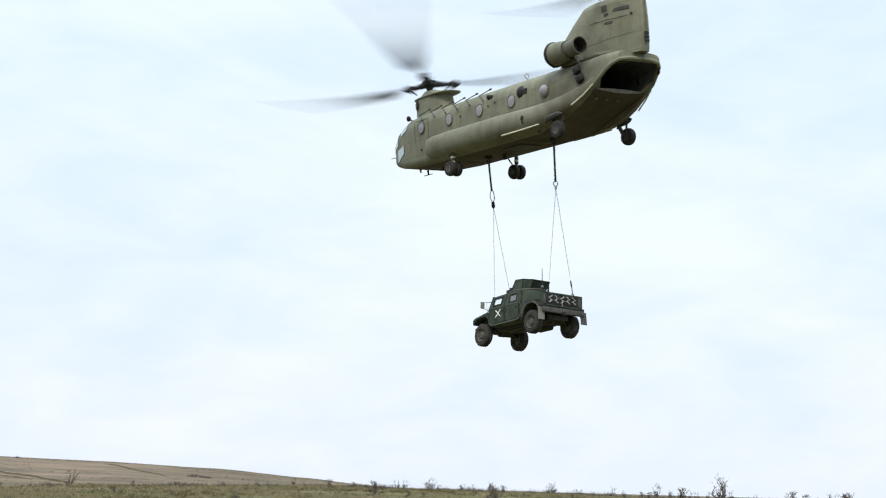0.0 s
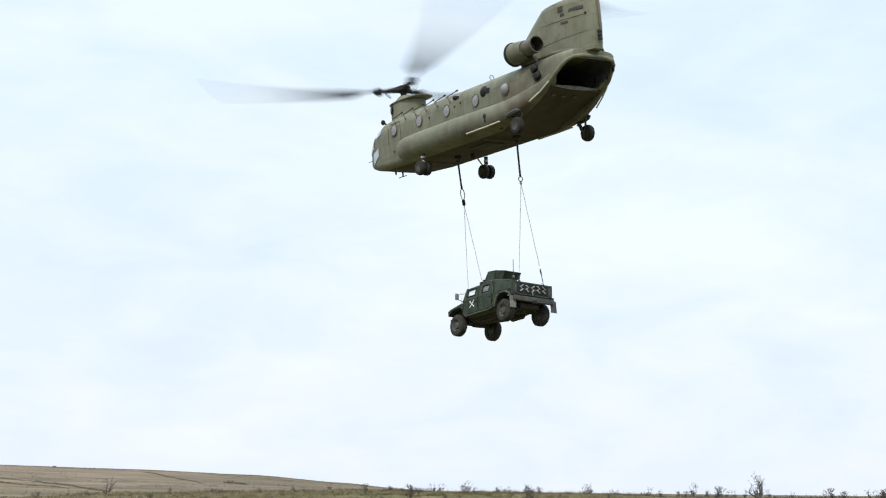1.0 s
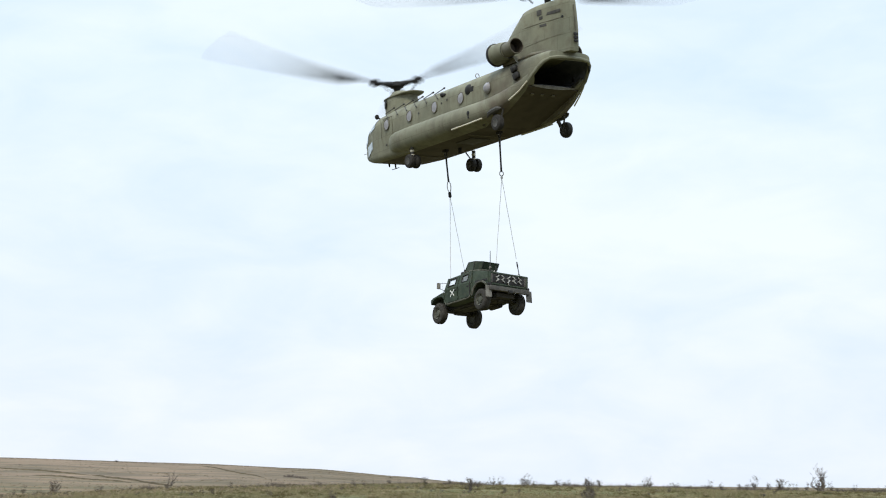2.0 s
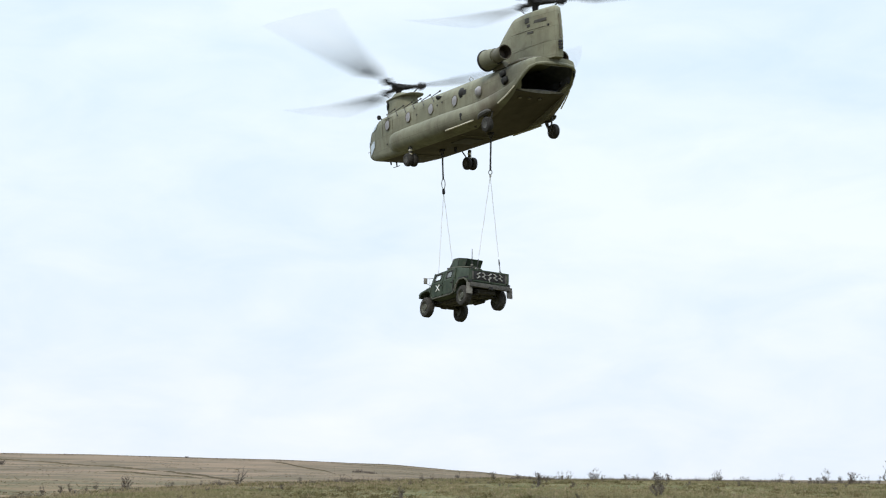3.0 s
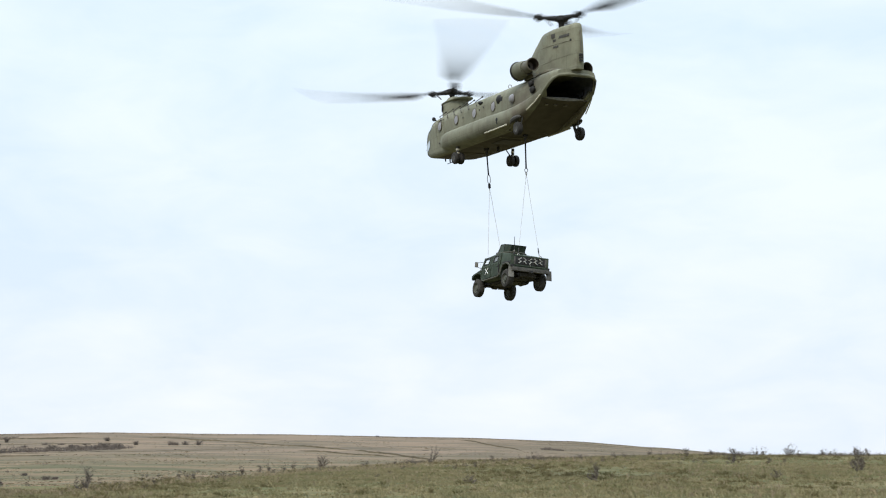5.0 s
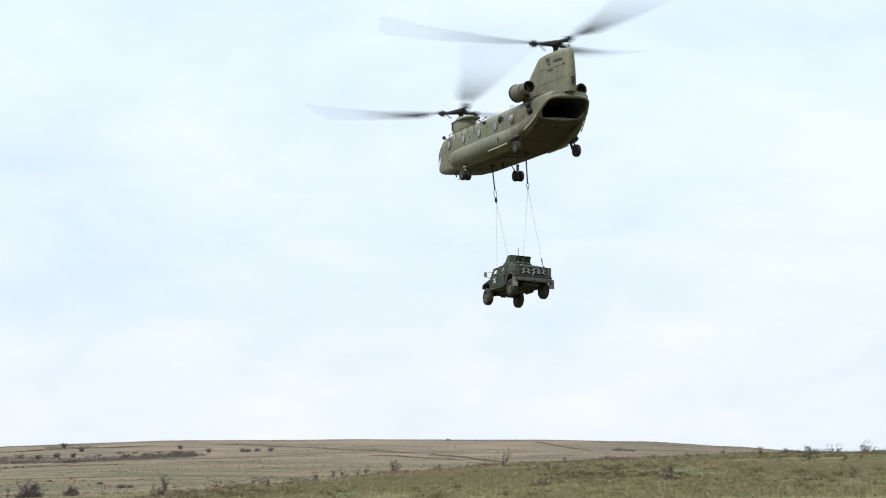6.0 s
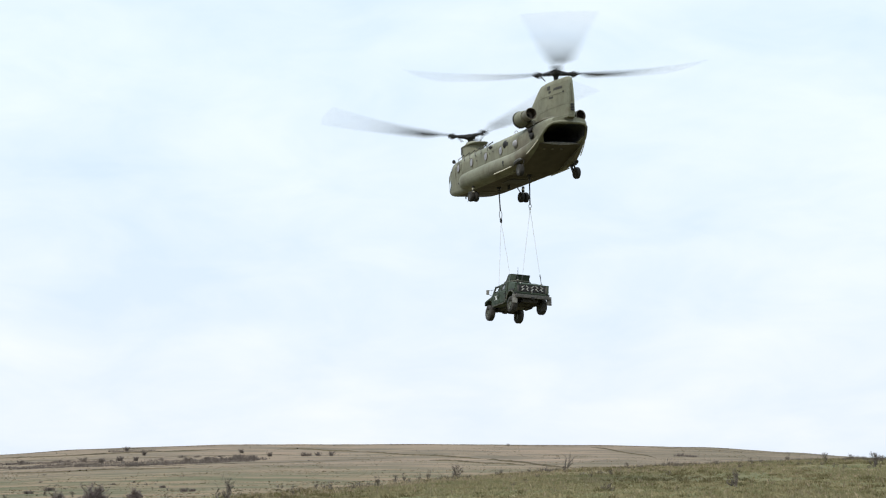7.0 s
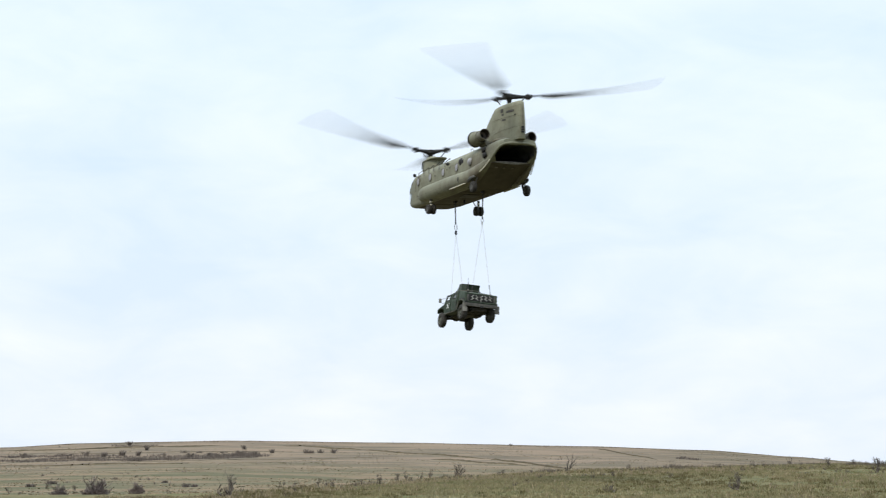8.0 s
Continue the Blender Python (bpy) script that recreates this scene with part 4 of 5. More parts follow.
def build_rotor(name, hub, spin):
    bm = B()
    lathe(bm, [(-0.55, 0.12), (-0.22, 0.14), (-0.13, 0.22), (-0.1, 0.32), (0.08, 0.32), (0.12, 0.24), (0.17, 0.1)], (0, 0, 0), (0, 0, 1), 20)
    for k in range(3):
        a = 2 * math.pi * k / 3
        d, e = Vector((math.cos(a), math.sin(a), 0)), Vector((-math.sin(a), math.cos(a), 0))
        tube(bm, [d * 0.25, d * 0.75], [0.15, 0.10], 10)
        tube(bm, [d * 0.75, d * 1.35 + Vector((0, 0, 0.03))], [0.10, 0.09], 10)
        tube(bm, [d * 0.82 - e * 0.16, d * 0.82 + e * 0.16], 0.06, 8)
        lathe(bm, [(-0.18, 0.05), (-0.16, 0.13), (-0.07, 0.18), (0.09, 0.17), (0.14, 0.11), (0.16, 0.04)], d * 1.12 + Vector((0, 0, 0.02)), (0, 0, 1), 12)
        tube(bm, [d * 1.28 - e * 0.17 + Vector((0, 0, 0.03)), d * 1.28 + e * 0.17 + Vector((0, 0, 0.03))], 0.10, 8)
        tube(bm, [d * 0.55 + e * 0.25 + Vector((0, 0, -0.42)), d * 0.98 + e * 0.25], 0.03, 6)
    ob = part(name, bm, BLACK, heli, "black three-armed rotor head")
    ob.matrix_basis = pose(*hub)
    first = None
    for k in range(3):
        bm = B()
        rings = []
        for f in (0.13, 0.17, 0.20, 0.24, 0.30, 0.45, 0.6, 0.75, 0.9, 0.985, 1.0):
            r = 9.14 * f
            c = 0.80 - 0.52 * smoothstep(0.28, 0.80, f) if f > 0.28 else 0.13 + (0.76 - 0.13) * smoothstep(0.18, 0.29, f)
            if f == 1.0:
                c = 0.25
            th = 0.09 * c if f > 0.28 else 0.07
            tw = radians((10 - 12 * f) * spin)
            z = 0.034 * r + 0.77 * f * f
            sec = []
            for u, h in ((0.0, 0.0), (0.04, 0.5), (0.15, 0.9), (0.3, 1.0), (0.6, 0.6), (1.0, 0.05), (0.6, -0.35), (0.3, -0.6), (0.12, -0.55), (0.03, -0.3)):
                y, zz = (0.28 - u) * c * spin, h * th
                sec.append((r, y * math.cos(tw) - zz * math.sin(tw), z + y * math.sin(tw) + zz * math.cos(tw)))
            rings.append(sec)
        skin(bm, rings)
        bl = part("blade", bm, BLADE, ob, "long black rotor blade", smooth=60)
        bl.matrix_basis = pose(0, 0, 0, 0, 0, 120 * k)
    return ob


rotor_f = build_rotor("forward_rotor", HUB_F, 1)
rotor_a = build_rotor("aft_rotor", HUB_A, -1)

# ======== four-wheel-drive truck under the helicopter; x forward, wheels stand on z = 0 ========
LIFT_F, LIFT_R = (1.45, 0.0, 1.28), (-2.2, 0.0, 1.53)
lorry = tagged(new("military_truck"), "olive-green wide four-door military truck hanging from four sling legs", "truck")


def prism(bm, side, w0, w1=None):
    """A body from its outline in side view (x, z, half width)."""
    L = [bm.verts.new((x, w, z)) for x, z, w in side]
    R = [bm.verts.new((x, -w, z)) for x, z, w in side]
    n = len(side)
    bm.faces.new(L)
    bm.faces.new(R[::-1])
    for i in range(n):
        j = (i + 1) % n
        bm.faces.new((L[j], L[i], R[i], R[j]))
    return bm


def soften(bm, r=0.03):
    bmesh.ops.recalc_face_normals(bm, faces=bm.faces)
    es = [e for e in bm.edges if len(e.link_faces) == 2 and e.calc_face_angle(0) > radians(20)]
    bmesh.ops.bevel(bm, geom=es, offset=r, segments=2, affect="EDGES", profile=0.7)
    return bm


def build_truck():
    # chassis and belly
    bm = B()
    box(bm, (0, 0, 0.58), (4.2, 0.95, 0.2), 0.05)
    box(bm, (0.1, 0, 0.5), (1.7, 0.7, 0.16), 0.05)
    for x in (1.65, -1.65):
        tube(bm, [(x, -0.8, 0.47), (x, 0.8, 0.47)], 0.07, 8)
        lathe(bm, [(-0.2, 0.08), (-0.12, 0.18), (0.12, 0.18), (0.2, 0.08)], (x, 0, 0.52), (0, 1, 0), 12)
        for s in (1, -1):
            tube(bm, [(x - 0.3, s * 0.35, 0.45), (x, s * 0.78, 0.40), (x + 0.3, s * 0.35, 0.45)], 0.035, 6)
            tube(bm, [(x, s * 0.6, 0.45), (x, s * 0.55, 0.9)], 0.06, 8)
    part("chassis", bm, UNDER, lorry, "muddy frame, axles and suspension")
    bm = B()
    tube(bm, [(1.5, 0, 0.52), (0.5, 0, 0.42), (-1.5, 0, 0.5)], 0.05, 8)
    lathe(bm, [(0, 0.14), (0.7, 0.14)], (-0.2, -0.55, 0.45), (-1, 0, 0), 12)
    part("exhaust", bm, UNDER, lorry)

    # lower tub between the wheels, doors stand on its sides
    bm = B()
    prism(bm, [(1.12, 0.56, 0.95), (1.18, 1.22, 0.98), (-1.0, 1.22, 1.0), (-1.02, 0.56, 0.97)], 1)
    body = part("body", soften(bm, 0.04), GREEN, lorry, "dusty olive-green body")
    # cab posts and roof
    bm = B()
    prism(bm, [(1.10, 1.77, 0.80), (1.04, 1.82, 0.78), (-0.72, 1.86, 0.80), (-0.78, 1.78, 0.84)], 1)
    roof = part("roof", soften(bm, 0.03), GREEN, lorry)
    for s in (1, -1):
        for a, b in (((1.18, s * 0.985, 1.2), (1.06, s * 0.825, 1.80)), ((0.10, s * 0.985, 1.2), (0.08, s * 0.83, 1.80)), ((-0.86, s * 0.99, 1.2), (-0.76, s * 0.84, 1.80))):
            bm = B()
            tube(bm, [a, b], [0.055, 0.045], 6)
            part("cab_post", bm, GREEN, lorry)

        # doors with windows
        for x0, x1, xt0, xt1, name in ((1.14, 0.14, 1.10, 0.14, "front_door"), (0.06, -0.82, 0.06, -0.74, "rear_door")):
            bm = B()
            zb = 0.66
            slab(bm, [(x0, s * 0.985, zb), (x1, s * 0.985, zb), (x1, s * 0.995, 1.25), (x0, s * 0.985, 1.25)], (0, s * 0.045, 0))
            z0, z1 = 1.25, 1.77

            def p(u, v):
                z = z0 + (z1 - z0) * v
                a, b = x0 + (xt0 - x0) * v, x1 + (xt1 - x1) * v
                return Vector((a + (b - a) * u, s * (1.0 - 0.165 * v), z))
            for u0, u1, v0, v1 in ((0, 0.24, 0, 1), (0.80, 1, 0, 1), (0.24, 0.80, 0, 0.24), (0.24, 0.80, 0.84, 1)):
                slab(bm, [p(u0, v0), p(u1, v0), p(u1, v1), p(u0, v1)], (0, s * 0.035, 0.01))
            d = part(name, bm, GREEN, lorry)
            bm = B()
            slab(bm, [p(0.24, 0.24), p(0.80, 0.24), p(0.80, 0.84), p(0.24, 0.84)], (0, s * 0.012, 0.003))
            pane = part("window", bm, (PANE if name == "front_door" else TINTED) if s > 0 else GLASS, d, "dark tinted window" if name == "rear_door" else "front window, the left one painted pale with sky")
            pane.visible_shadow = False
            bm = B()
            tube(bm, [p(u, v) + Vector((0, s * 0.036, 0.01)) for u, v in ((0.24, 0.24), (0.80, 0.24), (0.80, 0.84), (0.24, 0.84), (0.24, 0.24))], 0.034 if name == "front_door" else 0.024, 6, cap=False)
            part("window_seal", bm, BLACK, d, "black rubber window seal")
            bm = B()
            box(bm, (x1 + 0.12, s * 1.045, 1.12), (0.16, 0.03, 0.05), 0.012)
            part("handle", bm, BLACK, d)
            for sz in ((x0 - 0.02, 0.75), (x0 - 0.02, 1.1)):
                bm = B()
                box(bm, (sz[0], s * 1.035, sz[1]), (0.05, 0.04, 0.12), 0.01)
                part("hinge", bm, GREEN, d)
            if name == "front_door" and s > 0:
                # crossed pale strips taped on the door
                for ang in (42, -42):
                    bm = B()
                    box(bm, (0.50, 1.047, 1.03), (0.42, 0.012, 0.034), 0.0, pose(0, 0, 0, 0, ang, 0))
                    part("tape_strip", bm, WHITE, d, "white crossed tape strip")
        # mirror
        bm = B()
        tube(bm, [(1.18, s * 1.0, 1.25), (1.26, s * 1.22, 1.34), (1.24, s * 1.22, 1.56), (1.12, s * 0.93, 1.60)], 0.012, 6)
        mr = part("mirror_arm", bm, BLACK, lorry)
        bm = B()
        box(bm, (1.25, s * 1.27, 1.45), (0.05, 0.18, 0.28), 0.03)
        part("mirror", bm, FLAP, mr, "grey wing mirror")
    # dusty sill that sweeps up into the rear wheel arch
    for s in (1, -1):
        bm = B()
        tube(bm, [(1.12, s * 1.0, 0.74), (1.04, s * 1.01, 0.62), (0.85, s * 1.01, 0.60), (-0.6, s * 1.01, 0.60), (-0.86, s * 1.02, 0.64), (-1.02, s * 1.035, 0.80), (-1.12, s * 1.045, 0.96)], 0.04, 6)
        part("sill", bm, MUD, body, "dusty sill below the doors")
    # windscreen
    bm = B()
    for y0, y1 in ((0.9, 0.82), (0.05, -0.05), (-0.82, -0.9)):
        slab(bm, [(1.20, y0, 1.22), (1.20, y1, 1.22), (1.09, y1 * 0.87, 1.79), (1.09, y0 * 0.87, 1.79)], (-0.05, 0, 0))
    slab(bm, [(1.205, 0.9, 1.2), (1.205, -0.9, 1.2), (1.19, -0.89, 1.28), (1.19, 0.89, 1.28)], (-0.05, 0, 0))
    ws = part("windscreen_frame", bm, GREEN, lorry)
    for s in (1, -1):
        bm = B()
        slab(bm, [(1.175, s * 0.83, 1.27), (1.175, s * 0.05, 1.27), (1.085, s * 0.05, 1.77), (1.085, s * 0.73, 1.77)], (-0.015, 0, 0))
        part("pane", bm, GLASS, ws).visible_shadow = False
    # hood and wings
    bm = B()
    prism(bm, [(2.18, 0.72, 0.62), (2.20, 1.0, 0.64), (2.08, 1.08, 0.66), (1.2, 1.23, 0.74), (1.18, 0.7, 0.7)], 1)
    hood = part("hood", soften(bm, 0.04), GREEN, lorry, "sloping olive-green hood")
    for s in (1, -1):
        bm = B()
        arch = [(2.20, 0.78), (2.22, 0.98), (2.05, 1.06), (1.2, 1.19), (1.16, 0.72), (1.18, 0.88), (1.30, 1.0), (1.65, 1.04), (1.98, 0.98), (2.12, 0.82)]
        slab(bm, [(x, s * 0.64, z) for x, z in arch], (0, s * 0.42, 0))
        part("front_wing", soften(bm, 0.02), GREEN, hood)
        bm = B()
        lathe(bm, [(0, 0.02), (0.05, 0.10), (0.08, 0.11), (0.1, 0.08)], (2.16, s * 0.5, 0.9), (1, 0, 0), 14)
        part("headlight", bm, FLAP, hood)
        # lifting shackles through the hood
        bm = B()
        ring = [(1.45, s * 0.5 + 0.07 * math.cos(2 * math.pi * k / 12), 1.24 + 0.07 * math.sin(2 * math.pi * k / 12)) for k in range(13)]
        tube(bm, ring, 0.02, 6, cap=False)
        part("lifting_eye", bm, STEEL, hood)
    bm = B()
    for k in range(7):
        box(bm, (2.21, (k - 3) * 0.1, 0.92), (0.03, 0.05, 0.24), 0.01)
    part("grille", bm, BLACK, hood)
    bm = B()
    box(bm, (2.27, 0, 0.62), (0.14, 1.7, 0.16), 0.03)
    part("front_bumper", bm, GREEN, lorry)

    # rear: sides with wheel arches, sloping back, upright tail panel
    for s in (1, -1):
        arch = [(-0.80, 0.62), (-0.80, 1.78), (-1.05, 1.72), (-2.22, 1.5), (-2.24, 0.76), (-2.16, 0.76), (-2.06, 0.98), (-1.84, 1.10), (-1.46, 1.10), (-1.22, 0.96), (-1.12, 0.76), (-1.08, 0.62)]
        bm = B()
        a = [bm.verts.new((x, s * (1.03 - 0.19 * smoothstep(1.2, 1.8, z)), z)) for x, z in arch]
        b = [bm.verts.new((x, s * 0.62, z)) for x, z in arch]
        bm.faces.new(a)
        bm.faces.new(b[::-1])
        for i in range(len(a)):
            j = (i + 1) % len(a)
            bm.faces.new((a[i], a[j], b[j], b[i]))
        q = part("rear_quarter", soften(bm, 0.02), GREEN, lorry, "olive-green rear side with a wheel arch")
        bm = B()
        tube(bm, [(-1.06, s * 1.04, 0.66), (-1.12, s * 1.05, 0.80), (-1.22, s * 1.05, 0.98), (-1.46, s * 1.06, 1.13), (-1.84, s * 1.06, 1.13), (-2.08, s * 1.05, 1.0), (-2.18, s * 1.04, 0.8)], 0.045, 6)
        part("arch_lip", bm, MUD, q, "dusty wheel-arch lip")
    bm = B()
    prism(bm, [(-0.74, 1.70, 0.83), (-0.72, 1.84, 0.80), (-1.0, 1.80, 0.80), (-2.22, 1.51, 0.86), (-2.22, 1.40, 0.9)], 1)
    part("sloping_back", soften(bm, 0.03), GREEN, lorry)
    bm = B()
    box(bm, (-2.24, 0, 1.16), (0.08, 2.10, 0.68), 0.03)
    tail = part("tail_panel", bm, GREEN, lorry, "olive-green upright tail panel")
    bm = B()
    box(bm, (-1.7, 0, 0.9), (1.0, 1.2, 0.3), 0.05)
    part("load_floor", bm, UNDER, lorry)
    for y in (-0.97, 0.97):
        bm = B()
        box(bm, (-2.295, y, 1.16), (0.04, 0.1, 0.64), 0.015)
        part("rib", bm, GREEN, tail)
    bm = B()
    box(bm, (-2.29, 0, 1.46), (0.05, 2.04, 0.07), 0.015)
    part("rail", bm, GREEN, tail)
    bm = B()
    box(bm, (-2.29, 0, 0.98), (0.05, 1.7, 0.06), 0.015)
    part("rail", bm, GREEN, tail)
    # flat black sheet on the panel: shade behind the straps, painted in
    bm = B()
    box(bm, (-2.285, 0.0, 1.24), (0.03, 1.66, 0.42), 0.01)
    part("strap_shade", bm, BLACK, tail, "black sheet painted in as shade behind the straps")
    # stowed lashing straps: folded bundles that hang from the rail, pale against the dark sheet
    rng = random.Random(8)
    for y in (0.58, 0.29, 0.0, -0.29, -0.58):
        w, drop = rng.uniform(0.075, 0.095), rng.uniform(0.0, 0.03)
        flip = -1 if y > 0.5 or y == 0.0 else 1
        bm = B()
        pts = []
        for k in range(19):
            f = k / 18
            pts.append((-2.315 - 0.015 * math.sin(f * 9.0), y + flip * w * math.cos(f * 3 * math.pi) + rng.uniform(-0.008, 0.008), 1.385 - drop - 0.25 * f + 0.025 * math.sin(f * 6 * math.pi)))
        tube(bm, pts, 0.029, 5)
        part("strap_bundle", bm, STRAP, tail, "dusty grey folded lashing strap")
        bm = B()
        box(bm, (-2.32, y + rng.uniform(-0.02, 0.02), 1.42), (0.03, 0.06, 0.05), 0.01)
        part("strap_buckle", bm, BLACK, tail, "black strap buckle")
    bm = B()
    tube(bm, [(-2.33, -0.02, 1.18), (-2.335, 0.03, 1.08), (-2.33, 0.0, 0.98)], [0.024, 0.02, 0.016], 5)
    part("loose_strap_end", bm, STRAP, tail, "dusty grey loose strap end")
    for y in (0.90, -0.90):
        bm = B()
        box(bm, (-2.29, y, 1.22), (0.03, 0.16, 0.40), 0.012)
        part("corner_plate", bm, GRIME, tail, "grimy corner plate")
    bm = B()
    box(bm, (-2.33, 0, 0.78), (0.18, 2.08, 0.20), 0.04)
    bumper = part("rear_bumper", bm, GRIME, lorry, "grimy dark square-section rear bumper")
    bm = B()
    box(bm, (-2.42, 0, 0.68), (0.1, 0.2, 0.16), 0.03)
    tube(bm, [(-2.42, 0.05, 0.66), (-2.56, 0.05, 0.62), (-2.56, -0.05, 0.62), (-2.42, -0.05, 0.66)], 0.025, 6)
    part("tow_hook", bm, BLACK, bumper)
    for s in (1, -1):
        bm = B()
        slab(bm, [(-2.30, s * 0.90, 0.86), (-2.30, s * 1.20, 0.86), (-2.34, s * 1.21, 0.36), (-2.34, s * 0.91, 0.36)], (-0.02, 0, 0))
        part("mudflap", bm, FLAP if s > 0 else GRIME, lorry, "dusty pale grey mudflap" if s > 0 else "grimy dark grey mudflap")
        bm = B()
        box(bm, (-2.31, s * 1.0, 0.94), (0.08, 0.16, 0.10), 0.02)
        part("tail_lamp", bm, BLACK, lorry)
        bm = B()
        ring = [(-2.2, s * 0.62 + 0.06 * math.cos(2 * math.pi * k / 12), 1.52 + 0.06 * math.sin(2 * math.pi * k / 12)) for k in range(13)]
        tube(bm, ring, 0.02, 6, cap=False)
        part("lifting_eye", bm, STEEL, lorry)
    # dark gaps, rear flank: painted-in shade of the shoulder slot, joint behind the cab
    for s in (1, -1):
        bm = B()
        slab(bm, [(-1.25, s * 1.035, 1.17), (-2.15, s * 1.035, 1.13), (-2.15, s * 1.035, 1.20), (-1.25, s * 1.03, 1.25)], (0, -s * 0.02, 0))
        part("flank_slot_shade", bm, BLACK, lorry, "black strip painted as the shade of the rear shoulder slot")
        bm = B()
        tube(bm, [(-0.84, s * 1.035, 0.66), (-0.84, s * 1.035, 1.2), (-0.80, s * 0.95, 1.5), (-0.77, s * 0.865, 1.76)], 0.022, 5)
        part("cab_joint", bm, BLACK, lorry)
    # open gunner's shield on the roof: flat plates, lower towards the back, where the wall leans out
    low = [(0.50, 0.28), (0.26, 0.56), (-0.50, 0.60), (-0.84, 0.40), (-0.84, -0.40), (-0.50, -0.60), (0.26, -0.56), (0.50, -0.28)]
    high = [(0.26, 0.24, 2.40), (0.08, 0.46, 2.40), (-0.52, 0.54, 2.33), (-1.02, 0.40, 2.24), (-1.02, -0.40, 2.24), (-0.52, -0.54, 2.33), (0.08, -0.46, 2.40), (0.26, -0.24, 2.40)]
    bm = B()
    lip = [(x * 0.93 - 0.03, y * 0.92, z) for x, y, z in high]
    inner = [(x * 0.9, y * 0.9, 1.92) for x, y in low]
    skin(bm, [[(x, y, 1.93) for x, y in low], high, lip, inner], True, False)
    tr = part("turret_shield", bm, GREEN, lorry, "olive-green armoured gunner's shield of flat plates", smooth=15)
    for i in range(8):
        j = (i + 1) % 8
        bm = B()
        tube(bm, [(low[i][0] * 1.01, low[i][1] * 1.01, 1.95), tuple(c * k for c, k in zip(high[i], (1.01, 1.01, 1.0)))], 0.016, 5)
        part("plate_joint", bm, BLACK, tr, "dark joint between shield plates")
        bm = B()
        tube(bm, [high[i], high[j]], 0.018, 5)
        part("shield_rim", bm, GREEN, tr)
    bm = B()
    ring = [(-0.18 + 0.80 * math.cos(2 * math.pi * k / 28), 0.74 * math.sin(2 * math.pi * k / 28), 1.885) for k in range(29)]
    tube(bm, ring, 0.04, 6, cap=False)
    part("turret_ring", bm, MUD, tr, "dusty turret ring")
    bm = B()
    box(bm, (0.72, 0.26, 1.99), (0.20, 0.26, 0.24), 0.03)
    box(bm, (0.64, 0.26, 2.15), (0.10, 0.10, 0.10), 0.02)
    tube(bm, [(0.62, 0.2, 2.06), (0.95, 0.1, 2.08)], 0.03, 6)
    part("gun_mount", bm, BLACK, tr, "dark gun mount")
    # aerials
    for x, y, h in ((-2.08, 0.80, 0.95), (0.9, -0.9, 0.35)):
        bm = B()
        lathe(bm, [(0, 0.05), (0.12, 0.05), (0.14, 0.025), (0.3, 0.02)], (x, y, 1.5 if x < 0 else 1.2), (0, 0, 1), 8)
        tube(bm, [(x, y, 1.7 if x < 0 else 1.4), (x, y, (1.5 if x < 0 else 1.2) + h)], [0.02, 0.012], 5)
        ae = part("aerial", bm, BLACK, lorry, "short black whip aerial")
        if x < 0:
            bm = B()
            lathe(bm, [(0, 0.035), (0.03, 0.06), (0.07, 0.06), (0.1, 0.035)], (x, y, 1.66), (0, 0, 1), 8)
            part("insulator", bm, FLAP, ae, "pale aerial insulator")


build_truck()
# the body rides high: the wheels hang down on their springs
for ob in lorry.children:
    ob.location.z += 0.08


def truck_wheel(x, s):
    y, zc = s * 0.91, 0.395 if x > 0 else 0.455
    bm = B()
    r, w = 0.465, 0.32
    pr = [(-0.5, 0.56), (-0.5, 0.80), (-0.46, 0.92), (-0.36, 0.985), (-0.1, 1.0), (0.1, 1.0), (0.36, 0.985), (0.46, 0.92), (0.5, 0.80), (0.5, 0.56)]
    lathe(bm, [(a * w, b * r) for a, b in pr], (x, y, zc), (0, 1, 0), 36, cap=False)
    for k in range(36):
        a = 2 * math.pi * k / 36
        m = Matrix.Translation((x, y, zc)) @ Matrix.Rotation(a, 4, "Y")
        box(bm, (0, 0, 0), (0.05, w * 0.30, 0.03), 0, m @ pose(0, (1 if k % 2 else -1) * w * 0.17, r - 0.013, 0, 0, 12 if k % 2 else -12))
    t = part("wheel", bm, TYRE, lorry, "chunky dusty tyre")
    bm = B()
    lathe(bm, [(-0.10, 0.10), (-0.11, 0.24), (-0.165, 0.275), (0.165, 0.275), (0.12, 0.24), (0.07, 0.16), (0.13, 0.13), (0.14, 0.05)], (x, y, zc), (0, s, 0), 24)
    rim = part("rim", bm, MUD, t, "dusty steel rim")
    for k in range(8):
        a = 2 * math.pi * k / 8
        bm = B()
        lathe(bm, [(0, 0.018), (0.03, 0.018)], (x + 0.2 * math.cos(a), y + s * 0.10, zc + 0.2 * math.sin(a)), (0, s, 0), 6)
        part("bolt", bm, GRIME, t)


for ax in (1.65, -1.65):
    for side in (1, -1):
        truck_wheel(ax, side)


